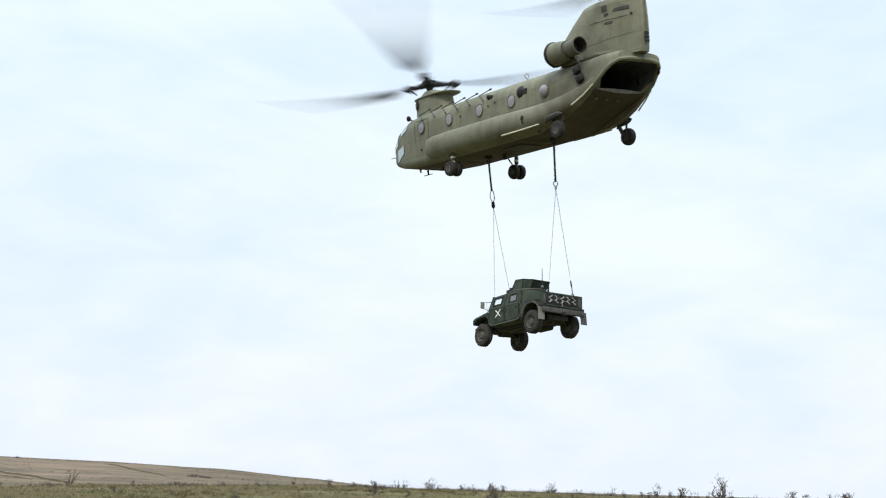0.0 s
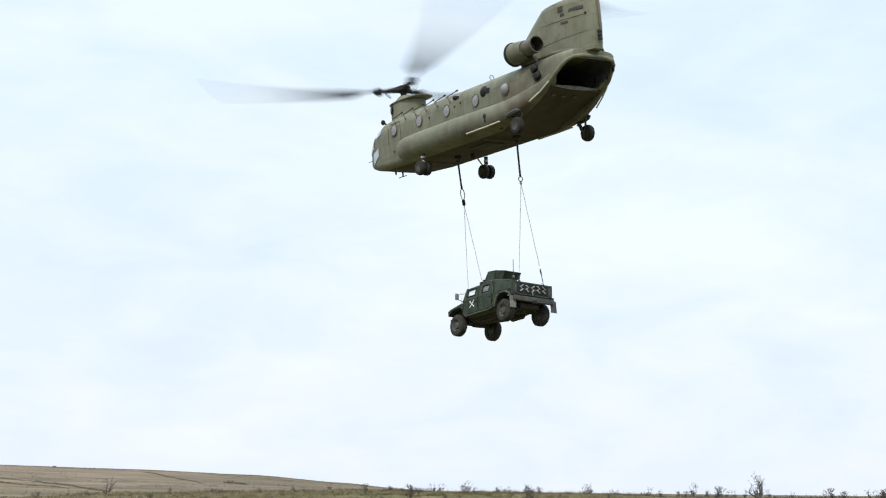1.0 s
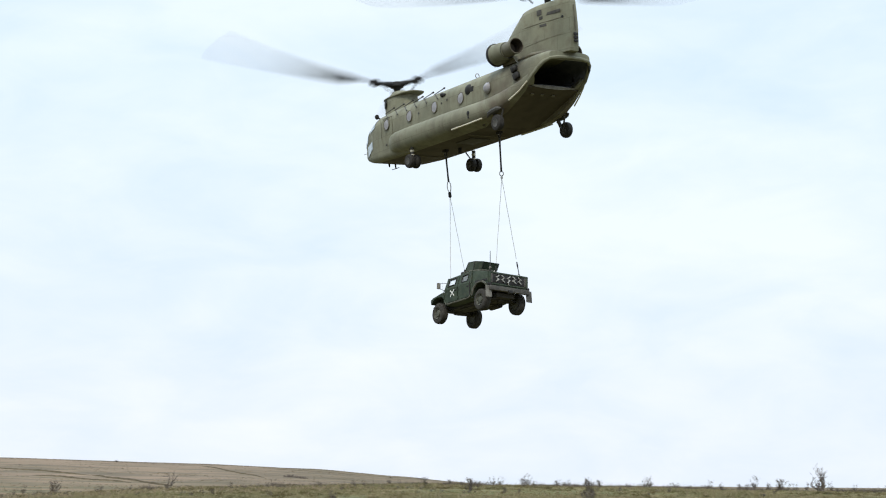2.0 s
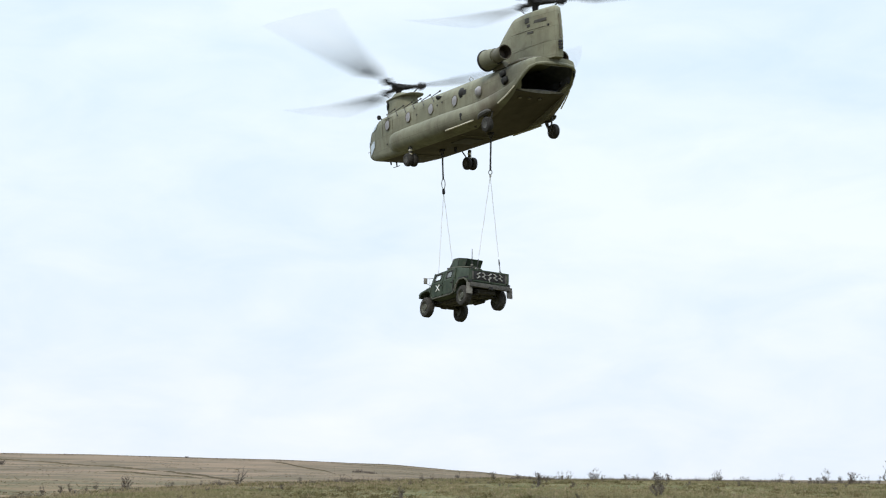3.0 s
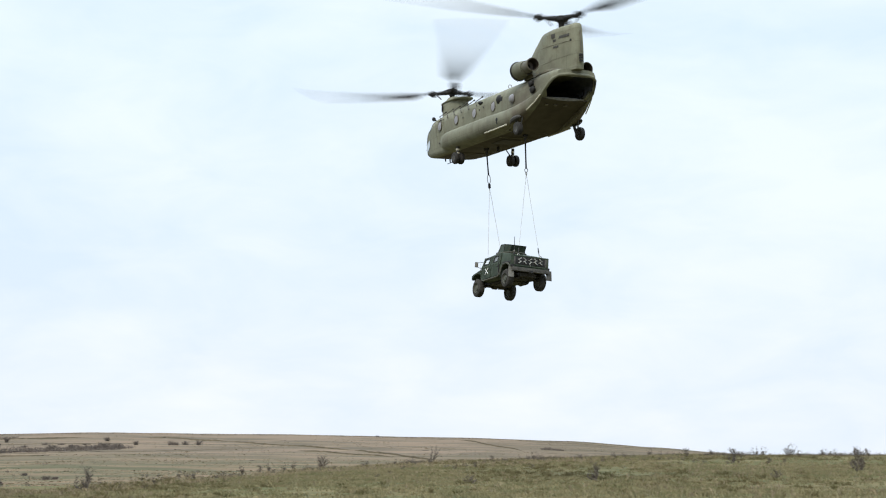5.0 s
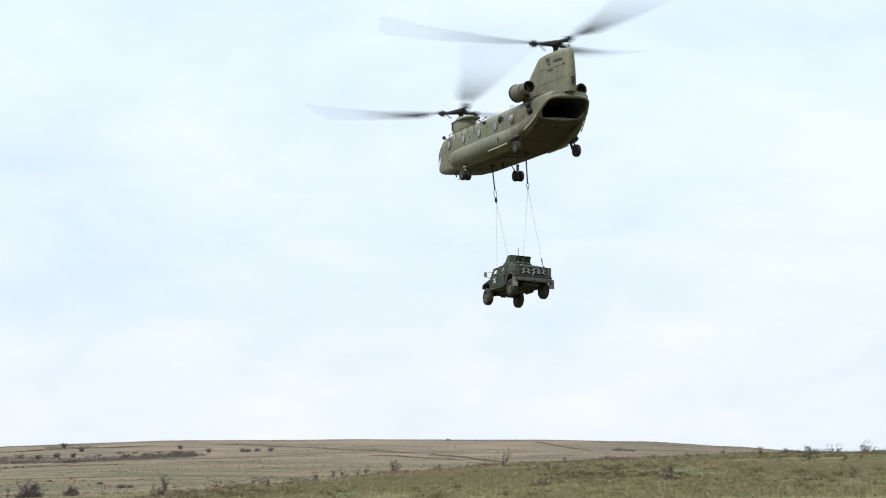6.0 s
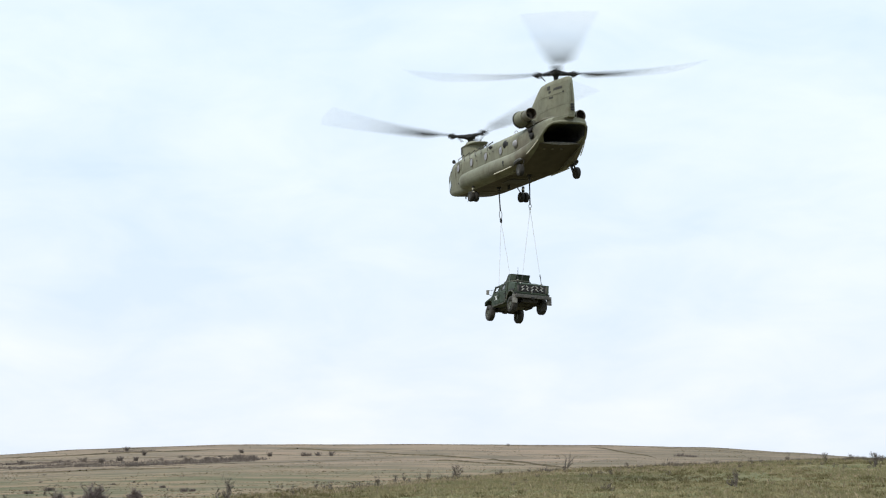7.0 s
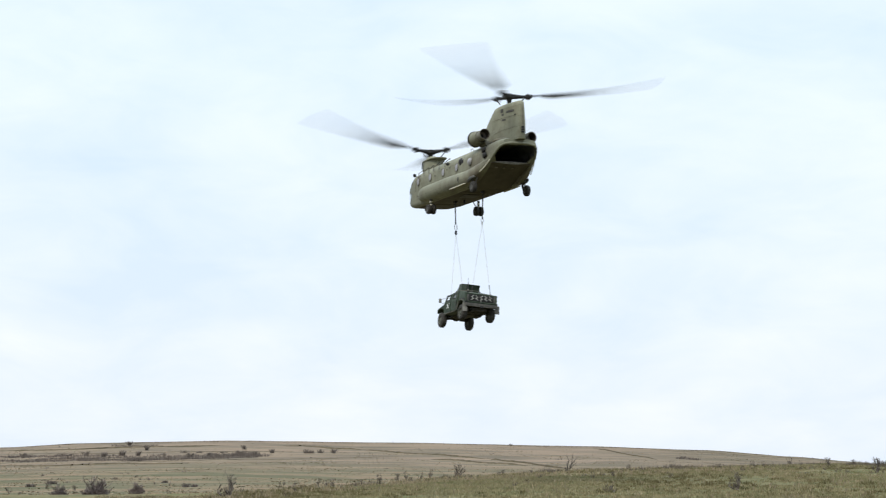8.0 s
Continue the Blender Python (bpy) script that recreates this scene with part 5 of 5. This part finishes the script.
# ======== slings ========
def build_sling(length, drop, spread, label, dark_ring, ring):
    """Hook strap, coupling and two legs, hanging down -z; spread: half the gap between the lifting eyes."""
    ob = tagged(new("cargo_sling"), label, "sling", group="slings that carry the truck")
    bm = B()
    slab(bm, [(-0.035, 0.02, 0), (-0.035, -0.02, 0), (-0.035, -0.02, -drop + ring + 0.02), (-0.035, 0.02, -drop + ring + 0.02)], (0.07, 0, 0))
    tube(bm, [(0, 0, -0.05), (0.01, 0, -drop * 0.5), (0, 0, -drop + ring)], [0.045, 0.035, 0.045], 6)
    part("strap", bm, DARK_WEB, ob, "black nylon reach strap")
    bm = B()
    loop = [(0.065 * math.sin(2 * math.pi * k / 14) * (0.5 + 0.5 * abs(math.cos(math.pi * k / 14 * 1.0))), 0.06 * math.sin(2 * math.pi * k / 14), -drop + 0.02 + ring * math.cos(2 * math.pi * k / 14)) for k in range(15)]
    tube(bm, loop, 0.02, 6, cap=False)
    part("shackle", bm, STEEL, ob)
    bm = B()
    body = [(0, 0.03), (0.03, 0.07), (0.22, 0.075), (0.27, 0.03)] if dark_ring else [(0, 0.02), (0.02, 0.05), (0.10, 0.05), (0.13, 0.02)]
    lathe(bm, body, (0, 0, -drop - (0.2 if dark_ring else 0.08)), (0, 0, -1), 10)
    part("coupling", bm, BLACK if dark_ring else WEB, ob, "black taped coupling" if dark_ring else "pale coupling")
    for s in (1, -1):
        a, b = Vector((0, 0, -drop - (0.4 if dark_ring else 0.16))), Vector((0, s * spread, -length + 0.05))
        bm = B()
        n = 12
        tube(bm, [a + (b - a) * (k / n) + Vector((0.004 * math.sin(k * 2.1), 0.004 * math.cos(k * 1.7), 0)) for k in range(int(n * 0.88) + 1)], 0.011, 6)
        leg = part("leg", bm, WEB, ob, "thin pale rope leg")
        bm = B()
        tube(bm, [a + (b - a) * 0.86, a + (b - a) * 0.9, a + (b - a) * 0.93], [0.02, 0.034, 0.02], 6)
        tube(bm, [a + (b - a) * 0.92, b], [0.018, 0.018], 6)
        part("chain_end", bm, DARK_WEB, leg, "dark chain end")
    return ob


front_sling = build_sling(6.52, 1.48, 0.5, "pale two-legged rope sling on the forward cargo hook", True, 0.24)
rear_sling = build_sling(6.14, 1.62, 0.62, "pale two-legged rope sling on the rear cargo hook", False, 0.10)

# ======== plants ========
def on_ground(az, r):
    x, y = -r * math.sin(radians(az)), r * math.cos(radians(az))
    return x, y, ground_z(x, y)


def twiggy(rng, height, spread, stems, depth, thick, lean=0.0, base=0.1):
    """Branch lines of a leafless shrub: (points, radii) from thick to thin."""
    lines = []

    def grow(p, d, length, r, level):
        pts, rad = [p.copy()], [r]
        n = 4
        for k in range(n):
            d = (d + Vector((rng.uniform(-1, 1), rng.uniform(-1, 1), rng.uniform(-0.3, 0.7))) * 0.28).normalized()
            p = p + d * length / n
            pts.append(p.copy())
            rad.append(r * (1 - 0.6 * (k + 1) / n))
        lines.append((level, pts, rad))
        if level < depth:
            for _ in range(rng.randint(2, 4)):
                i = rng.randint(1, n)
                side = Vector((rng.uniform(-1, 1), rng.uniform(-1, 1), rng.uniform(-0.1, 0.8))).normalized()
                grow(pts[i], (d * 0.6 + side * 0.8).normalized(), length * rng.uniform(0.4, 0.7), rad[i] * 0.75, level + 1)

    for _ in range(stems):
        a = rng.uniform(0, 2 * math.pi)
        d = Vector((math.cos(a) * spread + lean, math.sin(a) * spread, 1)).normalized()
        x, y = rng.uniform(-base, base), rng.uniform(-base, base)
        dome = 1.0 if base < 0.3 else 1.0 - 0.6 * min(1.0, (x * x + y * y) / (base * base))
        grow(Vector((x * height, y * height, -0.05)), d, height * dome * rng.uniform(0.5, 0.75), thick, 0)
    return lines


def make_shrub(name, seed, height, spread, stems, depth, thick, label, lean=0.0, base=0.1, fine=0.009, bark=TWIG):
    rng = random.Random(seed)
    lines = twiggy(rng, height, spread, stems, depth, thick, lean, base)
    top = max(p.z for _, pts, _ in lines for p in pts)
    k = height / top
    bm, bt = B(), B()
    for level, pts, rad in lines:
        tube(bm if level == 0 else bt, [p * k for p in pts], [max(x, fine) for x in rad], 4 if level == 0 else 3, cap=False)
    ob = tagged(part(name, bm, bark, None, smooth=0), label, "shrub", group="leafless shrubs on the pasture")
    part("crown", bt, bark, ob, smooth=0)
    return ob


def put(ob, az, r, turn, k=1.0):
    c = copy_thing(ob, pose(*on_ground(az, r), 0, 0, turn))
    c.scale = (k, k, k)
    return c


def build_shrubs():
    kinds = [
        make_shrub("bare_sapling", 11, 1.75, 0.2, 3, 3, 0.065, "slim leafless sapling with upright twigs in grass"),
        make_shrub("bare_shrub", 12, 0.9, 0.7, 7, 3, 0.022, "low leafless thorny shrub on the pasture crest"),
        make_shrub("bare_shrub", 13, 1.1, 0.5, 4, 3, 0.024, "sparse leafless shrub on the pasture crest"),
        make_shrub("dead_branch", 14, 2.2, 0.75, 5, 3, 0.10, "crooked dead branchy bush leaning over the grass", -0.5),
        make_shrub("dense_bush", 15, 2.4, 0.42, 70, 3, 0.03, "dense round leafless purplish-brown bush", 0.0, 0.5, 0.018, BUSH),
        make_shrub("bare_shrub", 16, 0.6, 0.9, 9, 2, 0.016, "knee-high tangle of dry stems in grass"),
    ]
    # kind, degrees left of +y, distance, height factor
    places = [
        (0, 0.10, 150, 0.95), (1, 4.16, 141, 1.25), (5, 4.05, 140, 1.3), (4, 16.74, 196, 1.2), (4, 15.35, 228, 0.75), (4, 18.0, 204, 0.8), (3, 12.46, 83, 0.70), (2, 5.95, 126, 0.75), (2, 5.1, 130, 0.8), (1, 6.3, 127, 0.7), (2, 9.15, 112, 0.58), (2, 8.87, 111, 0.51), (2, 6.90, 131, 0.68),
        (2, 5.42, 128, 0.53), (2, 2.62, 143, 0.50), (2, 1.45, 141, 0.55), (2, 0.83, 147, 0.48), (5, -1.04, 80, 0.66), (2, -3.55, 145, 0.80), (4, -6.22, 215, 0.42), (3, -5.62, 82, 0.52),
        (1, -10.55, 122, 1.35), (1, 18.4, 290, 1.4), (5, 7.56, 124, 0.73), (5, 2.2, 93, 0.5), (5, -1.2, 79, 0.75), (5, -11.96, 89, 0.85), (2, -12.64, 161, 1.2), (1, -14.9, 104, 1.7),
        (2, 6.87, 132, 0.68), (2, -13.74, 155, 0.72), (5, -14.83, 99, 1.3), (1, -15.2, 164, 0.92), (2, -17.02, 164, 1.19), (5, -17.9, 166, 1.1), (2, -20.13, 164, 0.7), (2, -20.62, 163, 1.5),
        (1, -21.44, 152, 1.38), (3, -22.96, 156, 1.25), (1, -25.45, 158, 1.3), (2, -27.2, 158, 1.0), (1, 9.6, 262, 0.8), (2, 14.2, 214, 0.9),
    ]
    rng = random.Random(5)
    for kind, az, r, k in places:
        put(kinds[kind], az, r, rng.uniform(0, 360) if kind != 3 else 0, k)
    for _ in range(16):
        put(kinds[rng.choice((1, 2, 5))], rng.uniform(5, 20.5), rng.uniform(235, 330), rng.uniform(0, 360), rng.uniform(0.5, 1.1))
    for _ in range(90):
        az = rng.uniform(-29, 13)
        rc = chain(CREST_R, az)
        put(kinds[rng.choice((1, 2, 5, 5, 5))], az, rc * rng.uniform(0.72, 1.02), rng.uniform(0, 360), rng.uniform(0.3, 0.65))
    for _ in range(70):
        az = rng.uniform(-29, -6)
        put(kinds[rng.choice((1, 2, 2, 5, 5))], az, chain(CREST_R, az) * rng.uniform(0.93, 1.0), rng.uniform(0, 360), rng.uniform(0.35, 1.05))
    for i, ob in enumerate(kinds):
        ob.matrix_basis = pose(*on_ground(-25.2 - 0.5 * i, 161), 0, 0, 30 * i)
        ob.scale = (0.5, 0.5, 0.5)


build_shrubs()


def tri_mesh(name, verts, faces, material, label, category):
    me = bpy.data.meshes.new(name)
    me.from_pydata(verts, [], faces)
    me.materials.append(material)
    return tagged(new(name, me), label, category, kind="stuff")


def build_grass():
    for name, count, h0, h1, width, blades, material, label, seed in (
            ("grass", 95000, 0.05, 0.15, 0.03, 5, GRASS, "short olive pasture grass in tufts", 3),
            ("dry_weeds", 9000, 0.12, 0.36, 0.014, 3, STRAW, "dry straw-coloured weed stalks in the grass", 4)):
        rng = random.Random(seed)
        verts, faces = [], []
        for _ in range(count):
            az = rng.uniform(-30, 17)
            rc = chain(CREST_R, az)
            r = 58 + (rc * 1.03 - 58) * rng.random() ** 0.8
            fringe = name == "dry_weeds" and az > -7 and rng.random() < 0.7
            if fringe:
                r = rc * rng.uniform(0.80, 1.02)
            x, y, z = on_ground(az, r)
            thick = noise.noise((x * 0.10, y * 0.035, 2.0)) + 0.6 * noise.noise((x * 0.5, y * 0.2, 4.0))
            if thick + rng.uniform(-0.5, 0.5) < (-0.25 if name == "grass" or fringe else 0.02):
                continue
            if name == "grass" and rng.random() < 0.85 * smoothstep(18, -14, x) * smoothstep(0.72, 0.98, r / rc):
                continue
            h = rng.uniform(h0, h1) * (1.0 + max(0.0, 1.4 * thick) * (name == "grass"))
            for _ in range(blades):
                a = rng.uniform(0, 6.283)
                bx, by = x + rng.uniform(-0.14, 0.14), y + rng.uniform(-0.14, 0.14)
                wx, wy = width * math.cos(a), width * math.sin(a)
                lx, ly = rng.uniform(-0.5, 0.5) * h, rng.uniform(-0.5, 0.5) * h
                i = len(verts)
                verts += [(bx - wx, by - wy, z - 0.03), (bx + wx, by + wy, z - 0.03), (bx + lx * 0.4 + wx * 0.5, by + ly * 0.4 + wy * 0.5, z + h * 0.6), (bx + lx, by + ly, z + h * rng.uniform(0.7, 1.0))]
                faces += [(i, i + 1, i + 2), (i, i + 2, i + 3)]
        tri_mesh(name, verts, faces, material, label, "grass")


def build_tussocks():
    """Rough darker clumps that stand out of the pasture."""
    rng = random.Random(77)
    verts, faces = [], []
    for _ in range(2300):
        az = rng.uniform(-30, 16)
        rc = chain(CREST_R, az)
        r = 60 + (rc - 60) * rng.random() ** 0.7
        x, y, z = on_ground(az, r)
        if noise.noise((x * 0.06, y * 0.03, 9.0)) + rng.uniform(-0.35, 0.35) < 0.0:
            continue
        wide, tall = rng.uniform(0.12, 0.55), rng.uniform(0.10, 0.30)
        for _ in range(int(30 + 70 * wide)):
            d, a = wide * rng.random() ** 0.6, rng.uniform(0, 6.283)
            bx, by = x + d * math.cos(a), y + d * math.sin(a)
            h = tall * (1.05 - 0.7 * (d / wide) ** 2) * rng.uniform(0.6, 1.1)
            lx, ly = 0.5 * h * math.cos(a) + rng.uniform(-0.08, 0.08), 0.5 * h * math.sin(a) + rng.uniform(-0.08, 0.08)
            t, w = rng.uniform(0, 6.283), rng.uniform(0.012, 0.028)
            wx, wy = w * math.cos(t), w * math.sin(t)
            i = len(verts)
            verts += [(bx - wx, by - wy, z - 0.04), (bx + wx, by + wy, z - 0.04), (bx + 0.6 * lx + 0.6 * wx, by + 0.6 * ly + 0.6 * wy, z + 0.7 * h), (bx + lx, by + ly, z + h)]
            faces += [(i, i + 1, i + 2), (i, i + 2, i + 3)]
    tri_mesh("tussocks", verts, faces, TUSSOCK, "rough brown and olive tussocks in the pasture", "grass")


def build_far_scrub():
    """Rows of scrub on the far hill, as small clumps of slivers."""
    rng = random.Random(9)
    verts, faces = [], []

    def clump(az, pitch, wide, tall, n):
        # walk outward until the hill reaches that height of view
        r = 260.0
        while r < 935:
            x, y, z = on_ground(az, r)
            if math.degrees(math.atan2(z - EYE_Z, r)) >= pitch:
                break
            r += 6
        for _ in range(n):
            px, py = x + rng.gauss(0, wide * 0.4), y + rng.gauss(0, wide * 0.4)
            pz = ground_z(px, py)
            h = tall * rng.uniform(0.4, 1.0)
            a = rng.uniform(0, 6.283)
            w = rng.uniform(0.06, 0.18)
            lx, ly = rng.uniform(-0.6, 0.6) * h, rng.uniform(-0.6, 0.6) * h
            i = len(verts)
            verts.extend([(px - w * math.cos(a), py - w * math.sin(a), pz - 0.1), (px + w * math.cos(a), py + w * math.sin(a), pz - 0.1), (px + lx + 0.5 * w * math.cos(a), py + ly + 0.5 * w * math.sin(a), pz + h * 0.8), (px + lx, py + ly, pz + h)])
            faces.extend([(i, i + 1, i + 2), (i, i + 2, i + 3)])

    # a long scrub belt, hedgerow pieces and single clumps: from, to (degrees), height of view at both, count, size
    for a0, a1, p0, p1, n, wide, tall in ((20.5, 15.2, 0.05, 0.10, 34, 5.0, 1.3), (15.5, 10.9, 0.08, 0.22, 44, 5.0, 1.5), (20.5, 16.0, 0.19, 0.24, 22, 5.0, 1.2), (18.5, 13.0, 0.13, 0.24, 22, 6.0, 1.3), (12.6, 11.2, 0.22, 0.25, 12, 4.0, 2.2), (16.0, 14.6, 0.56, 0.59, 7, 4.0, 1.6), (14.6, 12.4, 0.30, 0.36, 4, 2.0, 1.6),
                                          (9.3, 8.7, 0.33, 0.35, 3, 1.5, 2.6), (8.3, 8.2, 0.34, 0.34, 1, 1.2, 2.8), (11.5, 11.4, 0.47, 0.47, 1, 1.2, 2.4), (20, 17.5, 0.18, 0.24, 7, 3, 1.4), (-4.1, -4.7, 0.10, 0.09, 4, 2.5, 1.8)):
        for k in range(n):
            f = (k + rng.uniform(-0.4, 0.4)) / max(1, n - 1)
            clump(a0 + (a1 - a0) * f, p0 + (p1 - p0) * f + rng.gauss(0, 0.012), wide, tall * rng.uniform(0.5, 1.1), 60)
    # single bushes in and above the belt, and low ones down the slope
    for az, pitch, wide, tall in ((16.4, 0.22, 1.3, 2.4), (15.75, 0.26, 1.6, 2.6), (15.2, 0.25, 1.2, 2.2), (14.9, 0.46, 1.0, 2.6), (17.0, 0.24, 1.5, 2.3), (19.1, 0.20, 1.8, 2.2), (10.5, 0.34, 1.0, 2.2), (15.5, 0.60, 1.2, 2.8),
                                  (13.4, 0.20, 2.0, 2.2), (12.7, 0.22, 1.6, 2.2), (11.6, 0.24, 2.6, 2.8), (11.1, 0.24, 2.2, 2.4), (18.2, -0.72, 1.1, 0.9), (18.9, -0.82, 0.9, 0.7), (14.3, -0.70, 0.7, 0.6), (13.6, -0.84, 0.9, 0.8), (13.3, -0.86, 0.6, 0.6)):
        clump(az, pitch, wide, tall, 90)
    for _ in range(45):
        clump(rng.uniform(0, 20.5), rng.uniform(-0.9, 0.6), rng.uniform(0.6, 3.5), rng.uniform(0.15, 0.6), 18)
    clump(1.95, 2.0, 0.9, 1.5, 40)
    # rough growth along the brow of the hill
    for _ in range(420):
        clump(rng.uniform(-9.5, 20.5), 2.0, 6.0, rng.uniform(0.35, 0.9), 7)
    tri_mesh("far_scrub", verts, faces, SCRUB, "belts of bare brown scrub on the far hill", "scrub")


def build_banks():
    """Low overgrown earth banks beside the old tracks that slant over the far hill."""
    rng = random.Random(31)

    def where(az, pitch):
        r = 230.0
        while r < 930:
            x, y, z = on_ground(az, r)
            if math.degrees(math.atan2(z - EYE_Z, r)) >= pitch:
                break
            r += 3
        return x, y, z

    for a0, p0, a1, p1, tall in ((10.1, 0.63, 7.3, 0.45, 0.8), (7.3, 0.45, 2.8, 0.14, 0.75), (2.8, 0.14, -0.1, -0.24, 0.8), (4.8, 0.13, 1.4, -0.12, 0.7), (-1.0, 0.50, -3.3, 0.08, 0.7), (20.3, 0.40, 12.0, 0.63, 0.7), (20.3, -0.12, 13.5, 0.0, 0.6), (-3.0, 0.46, -8.5, 0.10, 0.35), (20.0, 0.30, 9.0, 0.44, 0.28), (16.0, 0.04, 6.0, 0.20, 0.25)):
        n = int(abs(a1 - a0) * 14)
        verts, faces = [], []
        for k in range(n + 1):
            f = k / n
            x, y, z = where(a0 + (a1 - a0) * f, p0 + (p1 - p0) * f + 0.012 * math.sin(f * 11 + a0))
            h = tall * (0.7 + 0.5 * abs(noise.noise((f * n * 0.35, a0, 1.0)))) * min(1.0, 6 * f + 0.2, 6 * (1 - f) + 0.2)
            for d, up in ((-1.6, -0.3), (-0.7, h * 0.8), (0.3, h), (1.5, -0.3)):
                verts.append((x, y + d + rng.uniform(-0.15, 0.15), z + up))
        for k in range(n):
            for j in range(3):
                a = k * 4 + j
                faces.append((a, a + 1, a + 5, a + 4))
        me = bpy.data.meshes.new("earth_bank")
        me.from_pydata(verts, [], faces)
        me.polygons.foreach_set("use_smooth", [True] * len(me.polygons))
        me.materials.append(BANK)
        tagged(new("earth_bank", me), "low overgrown earth bank beside a hill track", "earth bank", group="banks on the far hill")


def build_crest_weeds():
    """A ragged fringe of dead stalks along the brow of the pasture."""
    rng = random.Random(21)
    verts, faces = [], []
    for _ in range(17000):
        az = rng.uniform(-29.5, 12)
        r = chain(CREST_R, az) * rng.uniform(0.93, 1.01)
        x, y, z = on_ground(az, r)
        if noise.noise((x * 0.25, y * 0.1, 5.0)) + rng.uniform(-0.4, 0.4) < 0.5 * smoothstep(-9, -3, az) - 0.1:
            continue
        h = rng.uniform(0.1, 0.34) * (1.8 if rng.random() < 0.15 else 1.0)
        for _ in range(3):
            a, w = rng.uniform(0, 6.283), rng.uniform(0.010, 0.026)
            bx, by = x + rng.uniform(-0.12, 0.12), y + rng.uniform(-0.12, 0.12)
            lx, ly = rng.uniform(-0.5, 0.5) * h, rng.uniform(-0.5, 0.5) * h
            i = len(verts)
            verts += [(bx - w * math.cos(a), by - w * math.sin(a), z - 0.03), (bx + w * math.cos(a), by + w * math.sin(a), z - 0.03), (bx + lx, by + ly, z + h)]
            faces.append((i, i + 1, i + 2))
    tri_mesh("crest_weeds", verts, faces, TWIG, "ragged dead stalks along the brow of the pasture", "weeds")


def build_hill_grass():
    """Rough tussocks all over the far hill, thicker in patches."""
    rng = random.Random(41)
    verts, faces = [], []
    for _ in range(45000):
        az, r = rng.uniform(-10, 21), 205 + 735 * rng.random() ** 1.25
        if r < chain(CREST_R, az) * 1.05:
            continue
        x, y, z = on_ground(az, r)
        thick = noise.noise((x * 0.018, y * 0.018, 6.0)) + 0.7 * noise.noise((x * 0.07, y * 0.07, 1.0))
        if thick + rng.uniform(-0.8, 0.8) < 0.05:
            continue
        h = rng.uniform(0.04, 0.13) * (1 + 0.8 * thick)
        for _ in range(2):
            a, w = rng.uniform(0, 6.283), rng.uniform(0.10, 0.34)
            bx, by = x + rng.uniform(-0.5, 0.5), y + rng.uniform(-0.5, 0.5)
            cx, cy = w * math.cos(a), w * math.sin(a)
            lx, ly = rng.uniform(-0.3, 0.3), rng.uniform(-0.3, 0.3)
            i = len(verts)
            verts += [(bx - cx, by - cy, z - 0.1), (bx + cx, by + cy, z - 0.1), (bx + lx + 0.5 * cx, by + ly + 0.5 * cy, z + h), (bx + lx - 0.4 * cx, by + ly - 0.4 * cy, z + h * rng.uniform(0.6, 1.0))]
            faces += [(i, i + 1, i + 2), (i, i + 2, i + 3)]
    tri_mesh("hill_grass", verts, faces, HILL, "rough olive and tawny tussocks on the far hill", "grass")


build_hill_grass()
build_grass()
build_tussocks()
build_crest_weeds()
build_banks()
build_far_scrub()


# ======== what moves ========
def rows_of(table):
    return [(t, pose(x, y, z, rx, ry, rz)) for t, x, y, z, rx, ry, rz in table]


# turn of the forward rotor past 1200 degrees a second: seconds, degrees
PHASE = [(0, 14), (0.5, 97), (1, 166.5), (1.5, 248), (3, 481), (3.5, 553), (4, 628), (4.5, 707), (5.8, 846), (6, 889.5), (6.5, 966.5), (7, 1042.5), (7.5, 1118.5), (8, 1182.5)]


def rotor_angle(t):
    return 1200 * t + float(np.interp(t, [p[0] for p in PHASE], [p[1] for p in PHASE]))


def sling_rows(hook, lift):
    """A sling hangs from its hook and points at the middle of its two lifting eyes."""
    rows = []
    for (t, h), (_, v) in zip(rows_of(FLIGHT), rows_of(LOAD)):
        top, low = h @ Vector(hook), v @ Vector(lift)
        down = (low - top).normalized()
        side = v.to_3x3() @ Vector((0, 1, 0))
        side = (side - down * side.dot(down)).normalized()
        m = Matrix((side.cross(-down), side, -down)).transposed().to_4x4()
        rows.append((t, Matrix.Translation(top) @ m))
    return rows


def motions():
    walk(heli, rows_of(FLIGHT))
    walk(lorry, rows_of(LOAD))
    walk(front_sling, sling_rows(HOOK_F, LIFT_F))
    walk(rear_sling, sling_rows(HOOK_R, LIFT_R))
    steps = [i / FPS for i in range(int(8 * FPS) + 1)]
    walk(rotor_f, [(t, pose(*HUB_F, *TILT_F, 0) @ pose(0, 0, 0, 0, 0, rotor_angle(t))) for t in steps])
    walk(rotor_a, [(t, pose(*HUB_A, *TILT_A, 0) @ pose(0, 0, 0, 0, 0, -3.5 - rotor_angle(t))) for t in steps])


motions()
